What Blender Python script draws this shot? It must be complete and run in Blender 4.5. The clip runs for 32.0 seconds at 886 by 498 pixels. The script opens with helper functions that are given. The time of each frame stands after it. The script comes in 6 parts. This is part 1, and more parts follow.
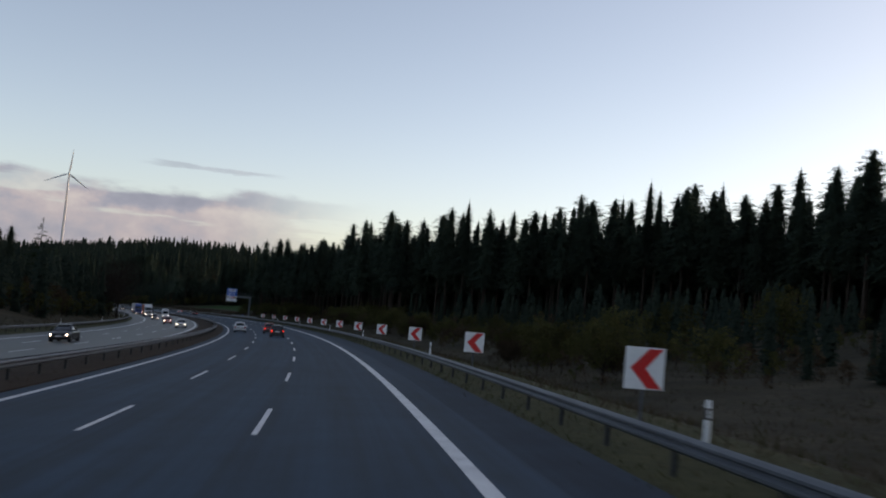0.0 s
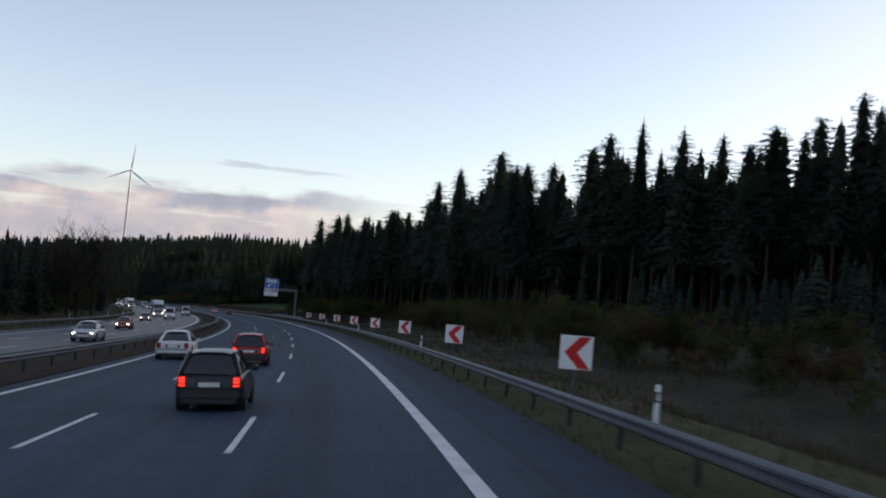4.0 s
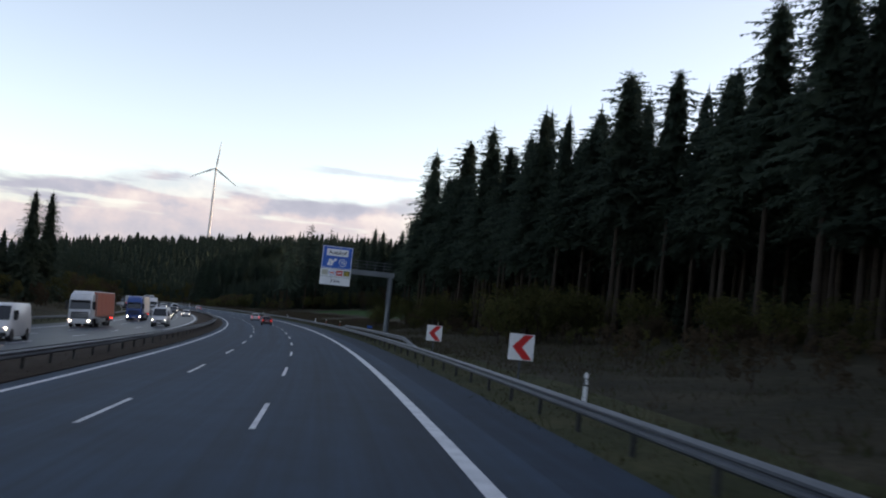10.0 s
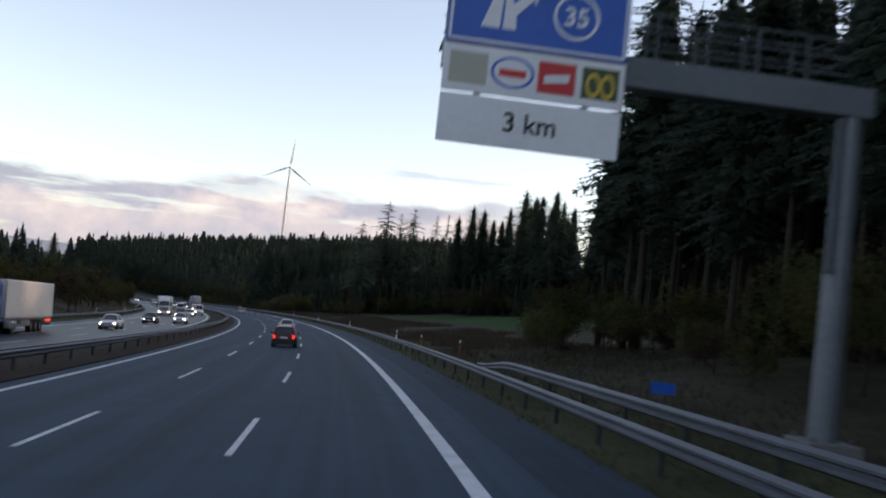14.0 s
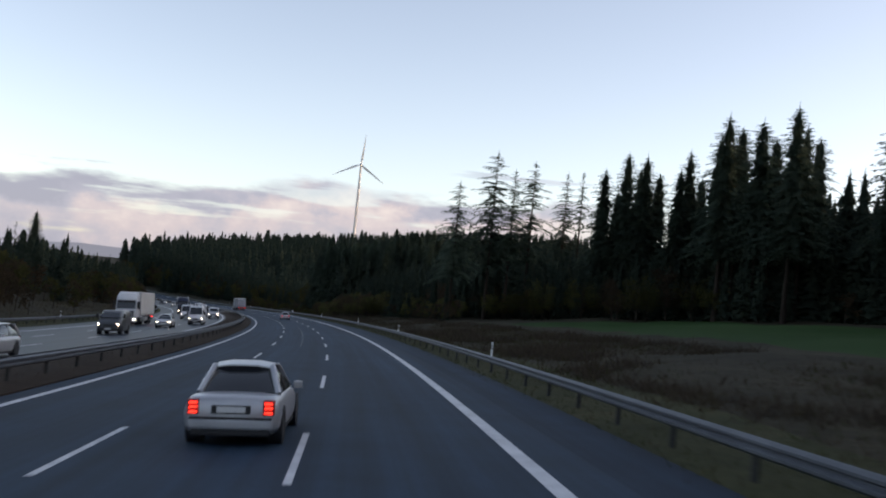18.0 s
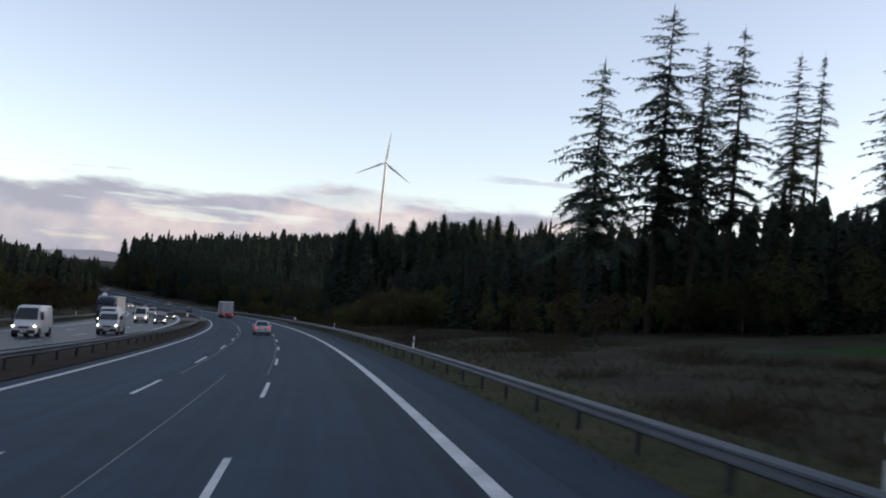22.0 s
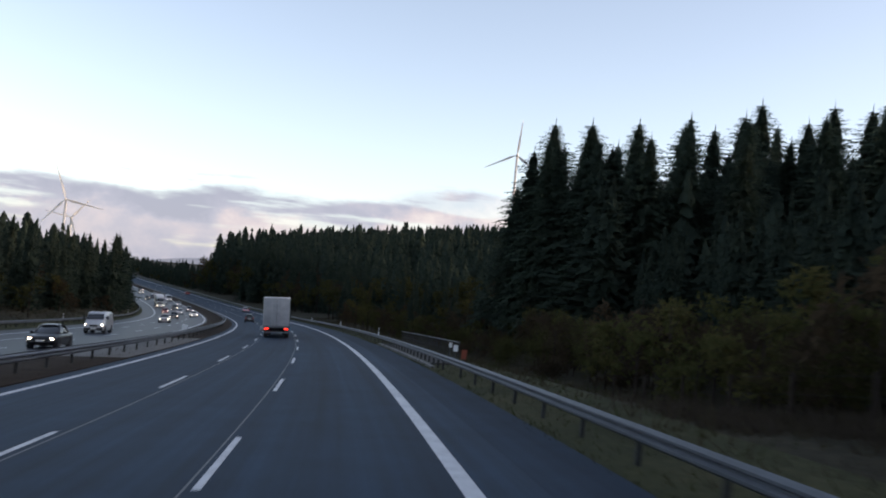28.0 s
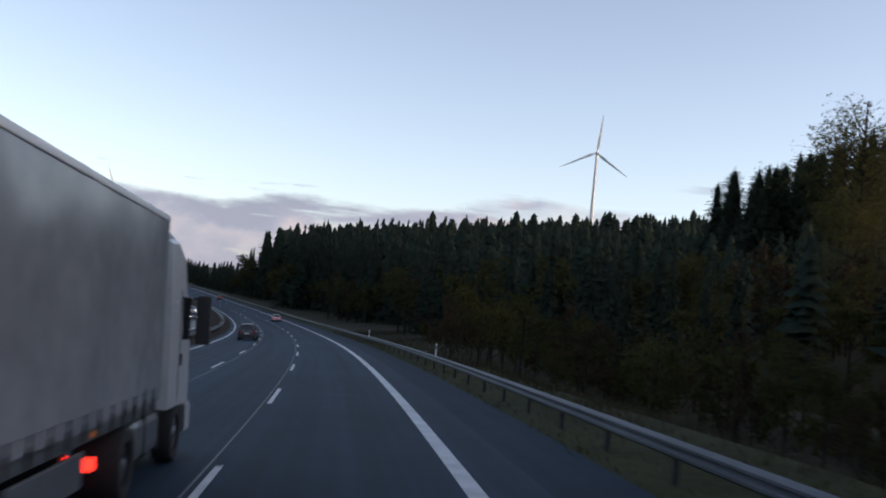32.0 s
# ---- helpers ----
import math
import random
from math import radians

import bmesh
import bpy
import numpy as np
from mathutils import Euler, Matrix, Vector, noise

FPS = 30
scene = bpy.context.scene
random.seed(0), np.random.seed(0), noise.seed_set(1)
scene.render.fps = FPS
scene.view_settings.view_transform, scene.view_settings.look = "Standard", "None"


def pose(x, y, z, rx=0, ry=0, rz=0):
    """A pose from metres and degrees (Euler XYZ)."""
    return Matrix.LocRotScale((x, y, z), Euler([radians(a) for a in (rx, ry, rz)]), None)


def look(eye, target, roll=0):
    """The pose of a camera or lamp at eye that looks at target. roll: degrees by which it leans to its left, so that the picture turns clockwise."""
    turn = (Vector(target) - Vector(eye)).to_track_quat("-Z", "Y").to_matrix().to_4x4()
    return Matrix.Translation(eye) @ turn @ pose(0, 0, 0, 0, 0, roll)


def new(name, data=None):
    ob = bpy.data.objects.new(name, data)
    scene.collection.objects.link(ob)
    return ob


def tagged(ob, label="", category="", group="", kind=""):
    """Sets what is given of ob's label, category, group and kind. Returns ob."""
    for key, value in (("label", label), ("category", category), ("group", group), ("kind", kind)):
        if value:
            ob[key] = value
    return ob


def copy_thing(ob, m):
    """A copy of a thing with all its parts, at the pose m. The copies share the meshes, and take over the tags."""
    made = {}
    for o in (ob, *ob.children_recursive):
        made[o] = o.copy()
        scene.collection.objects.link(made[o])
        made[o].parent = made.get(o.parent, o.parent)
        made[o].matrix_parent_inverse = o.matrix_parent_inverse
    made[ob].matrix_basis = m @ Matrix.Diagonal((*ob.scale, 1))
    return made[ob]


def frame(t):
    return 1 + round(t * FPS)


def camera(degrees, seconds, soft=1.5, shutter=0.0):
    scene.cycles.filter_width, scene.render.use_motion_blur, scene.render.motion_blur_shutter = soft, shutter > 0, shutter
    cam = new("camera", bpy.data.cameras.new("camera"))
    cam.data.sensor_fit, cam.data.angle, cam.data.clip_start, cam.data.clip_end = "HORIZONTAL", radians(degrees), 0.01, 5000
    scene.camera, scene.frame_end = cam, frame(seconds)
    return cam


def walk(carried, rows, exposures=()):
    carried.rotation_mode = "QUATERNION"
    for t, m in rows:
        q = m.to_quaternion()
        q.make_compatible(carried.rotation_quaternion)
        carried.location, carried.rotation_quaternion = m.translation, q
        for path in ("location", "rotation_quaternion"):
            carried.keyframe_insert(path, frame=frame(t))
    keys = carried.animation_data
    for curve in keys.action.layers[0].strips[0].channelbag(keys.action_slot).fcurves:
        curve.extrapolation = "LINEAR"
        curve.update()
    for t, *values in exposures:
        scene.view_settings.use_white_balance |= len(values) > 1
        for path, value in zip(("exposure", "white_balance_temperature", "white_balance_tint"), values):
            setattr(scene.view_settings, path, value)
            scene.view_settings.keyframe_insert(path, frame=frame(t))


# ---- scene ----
# ---- camera and its drive ----
cam = camera(49.62, 32.0, soft=2.0, shutter=0.4)
# seconds, place, heading to the left, pitch up, lean to the left
PATH = [
    (0, 1.77, 0.07, 2.60, -5.39, 3.12, 5.34),
    (0.5, 1.77, 11.78, 2.25, -4.94, 3.05, 4.85),
    (1, 1.67, 23.49, 1.91, -4.41, 3.05, 4.90),
    (1.5, 1.47, 35.20, 1.56, -3.93, 3.05, 5.00),
    (2, 1.18, 46.90, 1.21, -3.40, 2.93, 5.01),
    (2.5, 0.71, 58.61, 0.86, -2.92, 2.93, 4.87),
    (3, 0.15, 70.30, 0.51, -2.32, 2.90, 4.77),
    (3.5, -0.53, 81.99, 0.16, -1.84, 2.77, 4.92),
    (5.5, -4.31, 128.67, -1.24, 0.40, 2.83, 5.78),
    (6, -5.51, 140.31, -1.59, 1.14, 2.71, 5.79),
    (6.5, -6.85, 151.94, -1.95, 1.63, 2.75, 5.89),
    (7, -8.29, 163.55, -2.30, 2.18, 2.83, 5.93),
    (7.5, -9.85, 175.14, -2.64, 2.52, 2.67, 5.85),
    (8, -11.51, 186.70, -2.97, 2.91, 2.90, 5.81),
    (8.5, -13.20, 198.29, -3.35, 3.23, 2.81, 5.79),
    (9, -15.00, 209.88, -3.72, 3.49, 2.79, 5.85),
    (9.5, -16.76, 221.50, -4.07, 3.78, 2.89, 5.76),
    (10, -18.62, 233.11, -4.41, 4.09, 2.90, 5.94),
    (10.5, -20.57, 244.70, -4.76, 4.34, 2.88, 5.78),
    (11, -22.67, 256.56, -5.12, 4.79, 2.86, 5.95),
    (11.5, -24.76, 267.80, -5.45, 5.05, 2.87, 5.64),
    (12, -26.95, 279.01, -5.78, 5.59, 2.93, 5.93),
    (12.5, -29.24, 290.35, -6.10, 6.34, 2.84, 5.69),
    (13, -31.74, 302.42, -6.49, 7.31, 2.90, 5.41),
    (13.5, -34.45, 313.83, -6.82, 7.90, 2.64, 6.17),
    (14, -37.26, 325.21, -7.15, 8.69, 2.79, 6.21),
    (14.5, -40.14, 336.50, -7.51, 9.26, 2.63, 6.28),
    (16.5, -52.56, 381.40, -8.95, 11.23, 2.67, 5.70),
    (17, -55.90, 392.56, -9.32, 11.77, 2.76, 5.43),
    (17.5, -59.38, 403.64, -9.67, 12.36, 2.79, 5.54),
    (18, -62.96, 414.69, -10.03, 13.02, 2.59, 5.62),
    (18.5, -66.61, 425.71, -10.38, 13.54, 2.74, 5.60),
    (19, -70.37, 436.70, -10.74, 13.95, 2.71, 5.45),
    (19.5, -74.14, 447.96, -11.10, 13.97, 2.80, 5.85),
    (20, -78.02, 459.20, -11.48, 13.77, 2.96, 6.03),
    (20.5, -81.72, 470.33, -11.83, 13.49, 2.92, 5.82),
    (21, -85.53, 481.44, -12.18, 13.51, 3.01, 5.58),
    (21.5, -89.40, 492.42, -12.54, 13.73, 3.13, 5.73),
    (22, -93.37, 503.38, -12.90, 14.45, 2.93, 5.49),
    (22.5, -97.56, 514.35, -13.21, 15.41, 2.98, 5.25),
    (23, -101.84, 525.30, -13.52, 16.44, 2.96, 5.29),
    (23.5, -106.22, 536.05, -13.86, 17.19, 2.86, 5.35),
    (24, -110.69, 546.77, -14.21, 17.67, 2.86, 5.50),
    (24.5, -115.26, 557.58, -14.54, 17.95, 3.12, 5.48),
    (26.5, -134.44, 600.48, -15.88, 19.27, 2.70, 4.91),
    (27, -139.45, 611.11, -16.22, 20.42, 2.73, 5.08),
    (27.5, -144.60, 621.59, -16.59, 21.20, 2.81, 5.54),
    (28, -149.85, 632.02, -16.95, 21.65, 2.80, 5.48),
    (28.5, -155.31, 642.79, -17.33, 21.78, 2.79, 5.53),
    (29, -160.86, 653.52, -17.72, 22.12, 2.90, 5.69),
    (29.5, -166.32, 663.89, -18.06, 22.45, 3.00, 5.36),
    (30, -171.86, 674.23, -18.39, 23.12, 2.80, 5.07),
    (30.5, -177.62, 684.52, -18.78, 23.77, 2.66, 5.41),
    (31, -183.46, 694.78, -19.16, 24.45, 2.98, 5.56),
    (31.5, -189.09, 704.63, -19.49, 24.94, 2.84, 5.67),
    (32, -194.80, 714.44, -19.83, 25.44, 3.10, 5.77),
]


def aim(x, y, z, yaw, pitch, lean):
    a, b = radians(yaw), radians(pitch)
    way = (-math.sin(a) * math.cos(b), math.cos(a) * math.cos(b), math.sin(b))
    return look((x, y, z), (x + way[0], y + way[1], z + way[2]), lean)


EXPOSURES = [(0, 0.6, 6950, 16), (3, 0.85, 6950, 16), (6, 1.1, 7100, 17), (13, 1.3, 7100, 17), (17, 1.15, 7100, 17), (24, 1.08, 7000, 17), (27, 1.28, 6950, 16), (29, 1.2, 6900, 16), (32, 1.0, 6700, 16)]
walk(cam, [(t, aim(*p)) for t, *p in PATH], EXPOSURES)

# ---- light ----
SUN_AZ = radians(72)      # to the right of +y
SUN_EL = radians(4.0)
world = bpy.data.worlds.new("dusk")
scene.world = world
world.use_nodes = True
wn, wl = world.node_tree.nodes, world.node_tree.links
sky = wn.new("ShaderNodeTexSky")
sky.sky_type = "NISHITA"
sky.sun_disc = False
sky.sun_elevation = radians(11.0)
sky.sun_rotation = SUN_AZ
sky.altitude = 600
sky.air_density, sky.dust_density, sky.ozone_density = 0.8, 1.8, 0.8
haze = wn.new("ShaderNodeHueSaturation")     # thin high haze
haze.inputs["Saturation"].default_value = 0.82
wl.new(sky.outputs["Color"], haze.inputs["Color"])
wl.new(haze.outputs["Color"], wn["Background"].inputs["Color"])
wn["Background"].inputs["Strength"].default_value = 0.15
sun_data = bpy.data.lights.new("sun", "SUN")
sun_data.energy, sun_data.angle, sun_data.color = 0.5, radians(0.6), (1.0, 0.62, 0.4)
sun = new("sun", sun_data)
sun.matrix_world = look((0, 0, 0), (-math.sin(SUN_AZ) * math.cos(SUN_EL), -math.cos(SUN_AZ) * math.cos(SUN_EL), -math.sin(SUN_EL)))


# ---- materials ----
def material(name, colours, rough=0.8, metal=0.0, scale=1.0, fine=18.0, bump=0.0, spread=0.35, vary=0.0, spec=0.5):
    """A surface of two to three colours mixed by coarse and fine noise, in metres; vary: by object."""
    m = bpy.data.materials.new(name)
    m.use_nodes = True
    n, l = m.node_tree.nodes, m.node_tree.links
    b = n["Principled BSDF"]
    co = n.new("ShaderNodeTexCoord")
    big, small = n.new("ShaderNodeTexNoise"), n.new("ShaderNodeTexNoise")
    for t, sc in ((big, scale), (small, fine)):
        t.inputs["Scale"].default_value, t.inputs["Detail"].default_value = sc, 5
        l.new(co.outputs["Object"], t.inputs["Vector"])
    mixed = n.new("ShaderNodeMath")
    mixed.operation = "MULTIPLY_ADD"
    mixed.inputs[1].default_value = 0.45
    l.new(small.outputs["Fac"], mixed.inputs[0])
    half = n.new("ShaderNodeMath")
    half.operation = "MULTIPLY"
    half.inputs[1].default_value = 0.55
    l.new(big.outputs["Fac"], half.inputs[0])
    l.new(half.outputs[0], mixed.inputs[2])
    ramp = n.new("ShaderNodeValToRGB")
    e = ramp.color_ramp.elements
    e[0].position, e[1].position = 0.5 - spread / 2, 0.5 + spread / 2
    e[0].color, e[1].color = (*colours[0], 1), (*colours[-1], 1)
    if len(colours) > 2:
        e.new(0.5).color = (*colours[1], 1)
    l.new(mixed.outputs[0], ramp.inputs[0])
    out = ramp.outputs[0]
    if vary:
        info, hsv, span = n.new("ShaderNodeObjectInfo"), n.new("ShaderNodeHueSaturation"), n.new("ShaderNodeMapRange")
        span.inputs["To Min"].default_value, span.inputs["To Max"].default_value = 1 - vary, 1 + vary
        l.new(info.outputs["Random"], span.inputs["Value"])
        l.new(span.outputs[0], hsv.inputs["Value"])
        l.new(out, hsv.inputs["Color"])
        out = hsv.outputs[0]
    l.new(out, b.inputs["Base Color"])
    b.inputs["Roughness"].default_value, b.inputs["Metallic"].default_value = rough, metal
    b.inputs["Specular IOR Level"].default_value = spec
    if bump:
        bp = n.new("ShaderNodeBump")
        bp.inputs["Strength"].default_value, bp.inputs["Distance"].default_value = bump, 0.02
        l.new(small.outputs["Fac"], bp.inputs["Height"])
        l.new(bp.outputs[0], b.inputs["Normal"])
    return m


def leafy(m, share=0.5):
    """Lets light through thin leaves, needles and blades."""
    n, l = m.node_tree.nodes, m.node_tree.links
    b = n["Principled BSDF"]
    thin, mix = n.new("ShaderNodeBsdfTranslucent"), n.new("ShaderNodeMixShader")
    l.new(b.inputs["Base Color"].links[0].from_socket, thin.inputs["Color"])
    mix.inputs[0].default_value = share
    l.new(b.outputs[0], mix.inputs[1])
    l.new(thin.outputs[0], mix.inputs[2])
    l.new(mix.outputs[0], n["Material Output"].inputs["Surface"])
    return m


def glowing(name, colour, strength):
    m = bpy.data.materials.new(name)
    m.use_nodes = True
    b = m.node_tree.nodes["Principled BSDF"]
    b.inputs["Base Color"].default_value = (*colour, 1)
    b.inputs["Emission Color"].default_value = (*colour, 1)
    b.inputs["Emission Strength"].default_value = strength
    b.inputs["Roughness"].default_value = 0.2
    return m


def asphalt(name, dark, light, rough, spec, streak=0.55):
    """Asphalt with wheel tracks and stains drawn out along the road: the mesh carries along and across, in metres."""
    m = material(name, [dark, tuple((p + q) / 2 for p, q in zip(dark, light)), light], rough, scale=0.12, fine=9.0, bump=0.2, spread=0.5, spec=spec)
    n, l = m.node_tree.nodes, m.node_tree.links
    b = n["Principled BSDF"]
    uv = n.new("ShaderNodeUVMap")
    base = b.inputs["Base Color"].links[0].from_socket
    for size, low, high in (((0.010, 0.9, 1), 1 - streak * 0.6, 1 + streak * 0.6), ((0.05, 3.2, 1), 1 - streak * 0.35, 1 + streak * 0.35), ((0.6, 0.7, 1), 0.86, 1.12)):
        mp, nz, rg, mx = n.new("ShaderNodeMapping"), n.new("ShaderNodeTexNoise"), n.new("ShaderNodeMapRange"), n.new("ShaderNodeVectorMath")
        mp.inputs["Scale"].default_value = size
        l.new(uv.outputs[0], mp.inputs[0])
        l.new(mp.outputs[0], nz.inputs["Vector"])
        nz.inputs["Scale"].default_value, nz.inputs["Detail"].default_value = 1.0, 4
        rg.inputs["From Min"].default_value, rg.inputs["From Max"].default_value = 0.3, 0.7
        rg.inputs["To Min"].default_value, rg.inputs["To Max"].default_value = low, high
        l.new(nz.outputs["Fac"], rg.inputs["Value"])
        mx.operation = "SCALE"
        l.new(base, mx.inputs[0])
        l.new(rg.outputs[0], mx.inputs["Scale"])
        base = mx.outputs[0]
    l.new(base, b.inputs["Base Color"])
    return m


ASPHALT = asphalt("asphalt", (0.0085, 0.0225, 0.0410), (0.0160, 0.0385, 0.0670), 0.78, 0.2)
ASPHALT_DAMP = asphalt("asphalt_damp", (0.0110, 0.0175, 0.0280), (0.020, 0.030, 0.044), 0.42, 0.06)
SHOULDER = asphalt("asphalt_shoulder", (0.0080, 0.0185, 0.0335), (0.0150, 0.0325, 0.0550), 0.85, 0.2, 0.4)
SEAM = material("tar_seam", [(0.022, 0.027, 0.033), (0.058, 0.066, 0.075)], 0.5, scale=0.6, fine=6)
PAINT = material("road_paint", [(0.34, 0.35, 0.37), (0.52, 0.53, 0.55), (0.64, 0.65, 0.66)], 0.6, scale=1.5, fine=25, bump=0.1)
GRASS = material("verge_grass", [(0.0240, 0.0290, 0.0130), (0.0420, 0.0450, 0.0200), (0.0700, 0.0640, 0.0320)], 0.95, scale=0.25, fine=4, bump=0.5, spec=0.1)
DRY = material("dry_grass", [(0.0150, 0.0160, 0.0095), (0.0330, 0.0300, 0.0185), (0.0560, 0.0470, 0.0300)], 0.95, scale=0.22, fine=2.5, bump=0.5, spec=0.1)
MEADOW = material("meadow_grass", [(0.0130, 0.0380, 0.0075), (0.0200, 0.0520, 0.0105), (0.0300, 0.0580, 0.0150)], 0.95, scale=0.08, fine=3, bump=0.4, spec=0.1)
FLOOR = material("forest_floor", [(0.0166, 0.0166, 0.0112), (0.0312, 0.0270, 0.0157), (0.0437, 0.0374, 0.0224)], 0.95, scale=0.2, fine=3, bump=0.5, spec=0.1)
SOIL = material("median_soil", [(0.020, 0.014, 0.010), (0.034, 0.023, 0.016), (0.046, 0.034, 0.023)], 0.95, scale=0.5, fine=6, bump=0.6, spec=0.1)
GRAVEL = material("gravel", [(0.08, 0.078, 0.072), (0.13, 0.125, 0.115), (0.19, 0.18, 0.165)], 0.9, scale=0.8, fine=14, bump=0.6)
CONCRETE = material("concrete", [(0.085, 0.085, 0.08), (0.13, 0.13, 0.122), (0.17, 0.168, 0.158)], 0.85, scale=0.4, fine=8, bump=0.3)
KERB = material("weathered_kerb", [(0.036, 0.035, 0.033), (0.058, 0.056, 0.053), (0.082, 0.079, 0.074)], 0.9, scale=0.6, fine=8, bump=0.4, spec=0.2)
ZINC = material("galvanised_steel", [(0.0400, 0.0480, 0.0590), (0.0640, 0.0740, 0.0880), (0.0950, 0.1060, 0.1220)], 0.55, metal=0.15, scale=0.5, fine=9, bump=0.05)
BARK = material("bark", [(0.0175, 0.0135, 0.0112), (0.0320, 0.0245, 0.0200), (0.0460, 0.0360, 0.0290)], 0.95, scale=0.8, fine=7, bump=0.8, vary=0.25, spec=0.1)
NEEDLES = leafy(material("spruce_needles", [(0.0325, 0.0482, 0.0379), (0.0493, 0.0694, 0.0529), (0.0694, 0.0896, 0.0644)], 0.95, scale=0.3, fine=4, vary=0.3, spec=0.03))
# needles of the massed woods, darker: the crowns' self-shading is in the colour
CANOPY_SHADED = leafy(material("spruce_canopy_shaded", [(0.0182, 0.0273, 0.0217), (0.0301, 0.0420, 0.0319), (0.0462, 0.0588, 0.0406)], 0.95, scale=0.6, fine=5, spec=0.03), 0.3)
PINE = leafy(material("pine_needles", [(0.0200, 0.0320, 0.0140), (0.0340, 0.0460, 0.0220), (0.0480, 0.0580, 0.0280)], 0.95, scale=0.4, fine=4, vary=0.3, spec=0.03))
LEAVES = leafy(material("autumn_leaves", [(0.0338, 0.0405, 0.0162), (0.0580, 0.0594, 0.0223), (0.0918, 0.0756, 0.0284)], 0.9, scale=0.5, fine=3, vary=0.35, spec=0.05))
RUSSET = leafy(material("russet_leaves", [(0.0308, 0.0252, 0.0173), (0.0532, 0.0399, 0.0255), (0.0784, 0.0532, 0.0315)], 0.9, scale=0.5, fine=3, vary=0.3, spec=0.05))
TWIGS = material("bare_twigs", [(0.0350, 0.0266, 0.0210), (0.0595, 0.0462, 0.0364)], 0.9, scale=1, fine=8, vary=0.2)
WHITE = material("white_paint", [(0.68, 0.70, 0.72), (0.80, 0.81, 0.82)], 0.4, scale=0.5, fine=6)
TURBINE_GREY = material("turbine_grey", [(0.46, 0.46, 0.47), (0.58, 0.58, 0.59)], 0.5, scale=0.2, fine=2)
SIGN_WHITE = material("sign_white", [(0.72, 0.73, 0.74), (0.84, 0.84, 0.85)], 0.35, scale=0.8, fine=9)
SIGN_RED = material("sign_red", [(0.55, 0.018, 0.02), (0.68, 0.03, 0.03)], 0.35, scale=0.8, fine=9)
SIGN_BLUE = material("sign_blue", [(0.008, 0.085, 0.42), (0.012, 0.12, 0.52)], 0.35, scale=0.6, fine=9)
SIGN_BLACK = material("sign_black", [(0.012, 0.012, 0.014), (0.03, 0.03, 0.034)], 0.4)
LOGO_TAN = material("logo_tan", [(0.42, 0.41, 0.33), (0.5, 0.48, 0.4)], 0.4)
LOGO_GREEN = material("logo_green", [(0.03, 0.06, 0.02), (0.05, 0.085, 0.03)], 0.4)
LOGO_GOLD = material("logo_gold", [(0.55, 0.36, 0.03), (0.65, 0.44, 0.05)], 0.4)
ORANGE = material("orange_plastic", [(0.19, 0.04, 0.018), (0.27, 0.06, 0.028)], 0.6)
POST_STEEL = material("weathered_post_steel", [(0.020, 0.022, 0.022), (0.034, 0.036, 0.036), (0.050, 0.052, 0.052)], 0.8, scale=2.0, fine=14, bump=0.2, spec=0.2)
STEEL_GREY = material("grey_steel", [(0.10, 0.115, 0.125), (0.15, 0.165, 0.18)], 0.5, metal=0.3, scale=0.6, fine=8)
RUBBER = material("tyre_rubber", [(0.012, 0.012, 0.013), (0.024, 0.024, 0.025)], 0.85)
ALLOY = material("alloy_rim", [(0.28, 0.29, 0.3), (0.42, 0.43, 0.44)], 0.35, metal=0.8)
DARK = material("dark_trim", [(0.014, 0.014, 0.016), (0.026, 0.026, 0.028)], 0.6)
GLASS = material("tinted_glass", [(0.010, 0.012, 0.014), (0.018, 0.02, 0.024)], 0.06, spec=0.8)
PLATE = material("plate_white", [(0.6, 0.6, 0.6), (0.72, 0.72, 0.7)], 0.5)
HEAD = glowing("headlight_glow", (1.0, 0.80, 0.60), 8.0)
TAIL = glowing("tail_light_glow", (1.0, 0.035, 0.02), 1.3)
MARKER = glowing("marker_light_glow", (1.0, 0.30, 0.05), 0.03)
RED_GLASS = material("red_lens", [(0.22, 0.01, 0.01), (0.3, 0.015, 0.015)], 0.2)


def car_paint(name, c, rough=0.28, metal=0.3):
    return material(name, [tuple(v * 0.82 for v in c), c], rough, metal, scale=0.7, fine=4, spec=0.6)


# ---- the road's line: along (s) and across (d, to the right of the right lane line) ----
STEP = 2.0
S_MIN, S_MAX = -300.0, 4300.0
_s = np.arange(S_MIN, S_MAX + STEP, STEP)
_k = np.interp(_s, [0, 100, 200, 300, 400, 500, 600, 700, 800, 1300, 1600], [0.730, 0.756, 0.691, 0.698, 0.705, 0.720, 0.698, 0.671, 0.738, 0.70, 0.0]) / 1000
_a = np.cumsum(_k) * STEP
_a -= np.interp(0, _s, _a)
_x, _y = np.cumsum(-np.sin(_a)) * STEP, np.cumsum(np.cos(_a)) * STEP
_x -= np.interp(0, _s, _x)
_y -= np.interp(0, _s, _y)
BANK = math.tan(radians(3.61))


def grade(s):
    """Height of the road's line: 3 per cent down, then a long sag."""
    s = np.asarray(s, float)
    u = np.clip(s - 850, 0, 480)
    return -0.03 * s + 8.0e-5 * u * u - 0.0468 * np.clip(s - 1330, 0, 5000) + 2 * 8.0e-5 * 480 * np.clip(s - 1330, 0, 5000)


def smooth(a, b, v):
    u = np.clip((np.asarray(v, float) - a) / (b - a), 0, 1)
    return u * u * (3 - 2 * u)


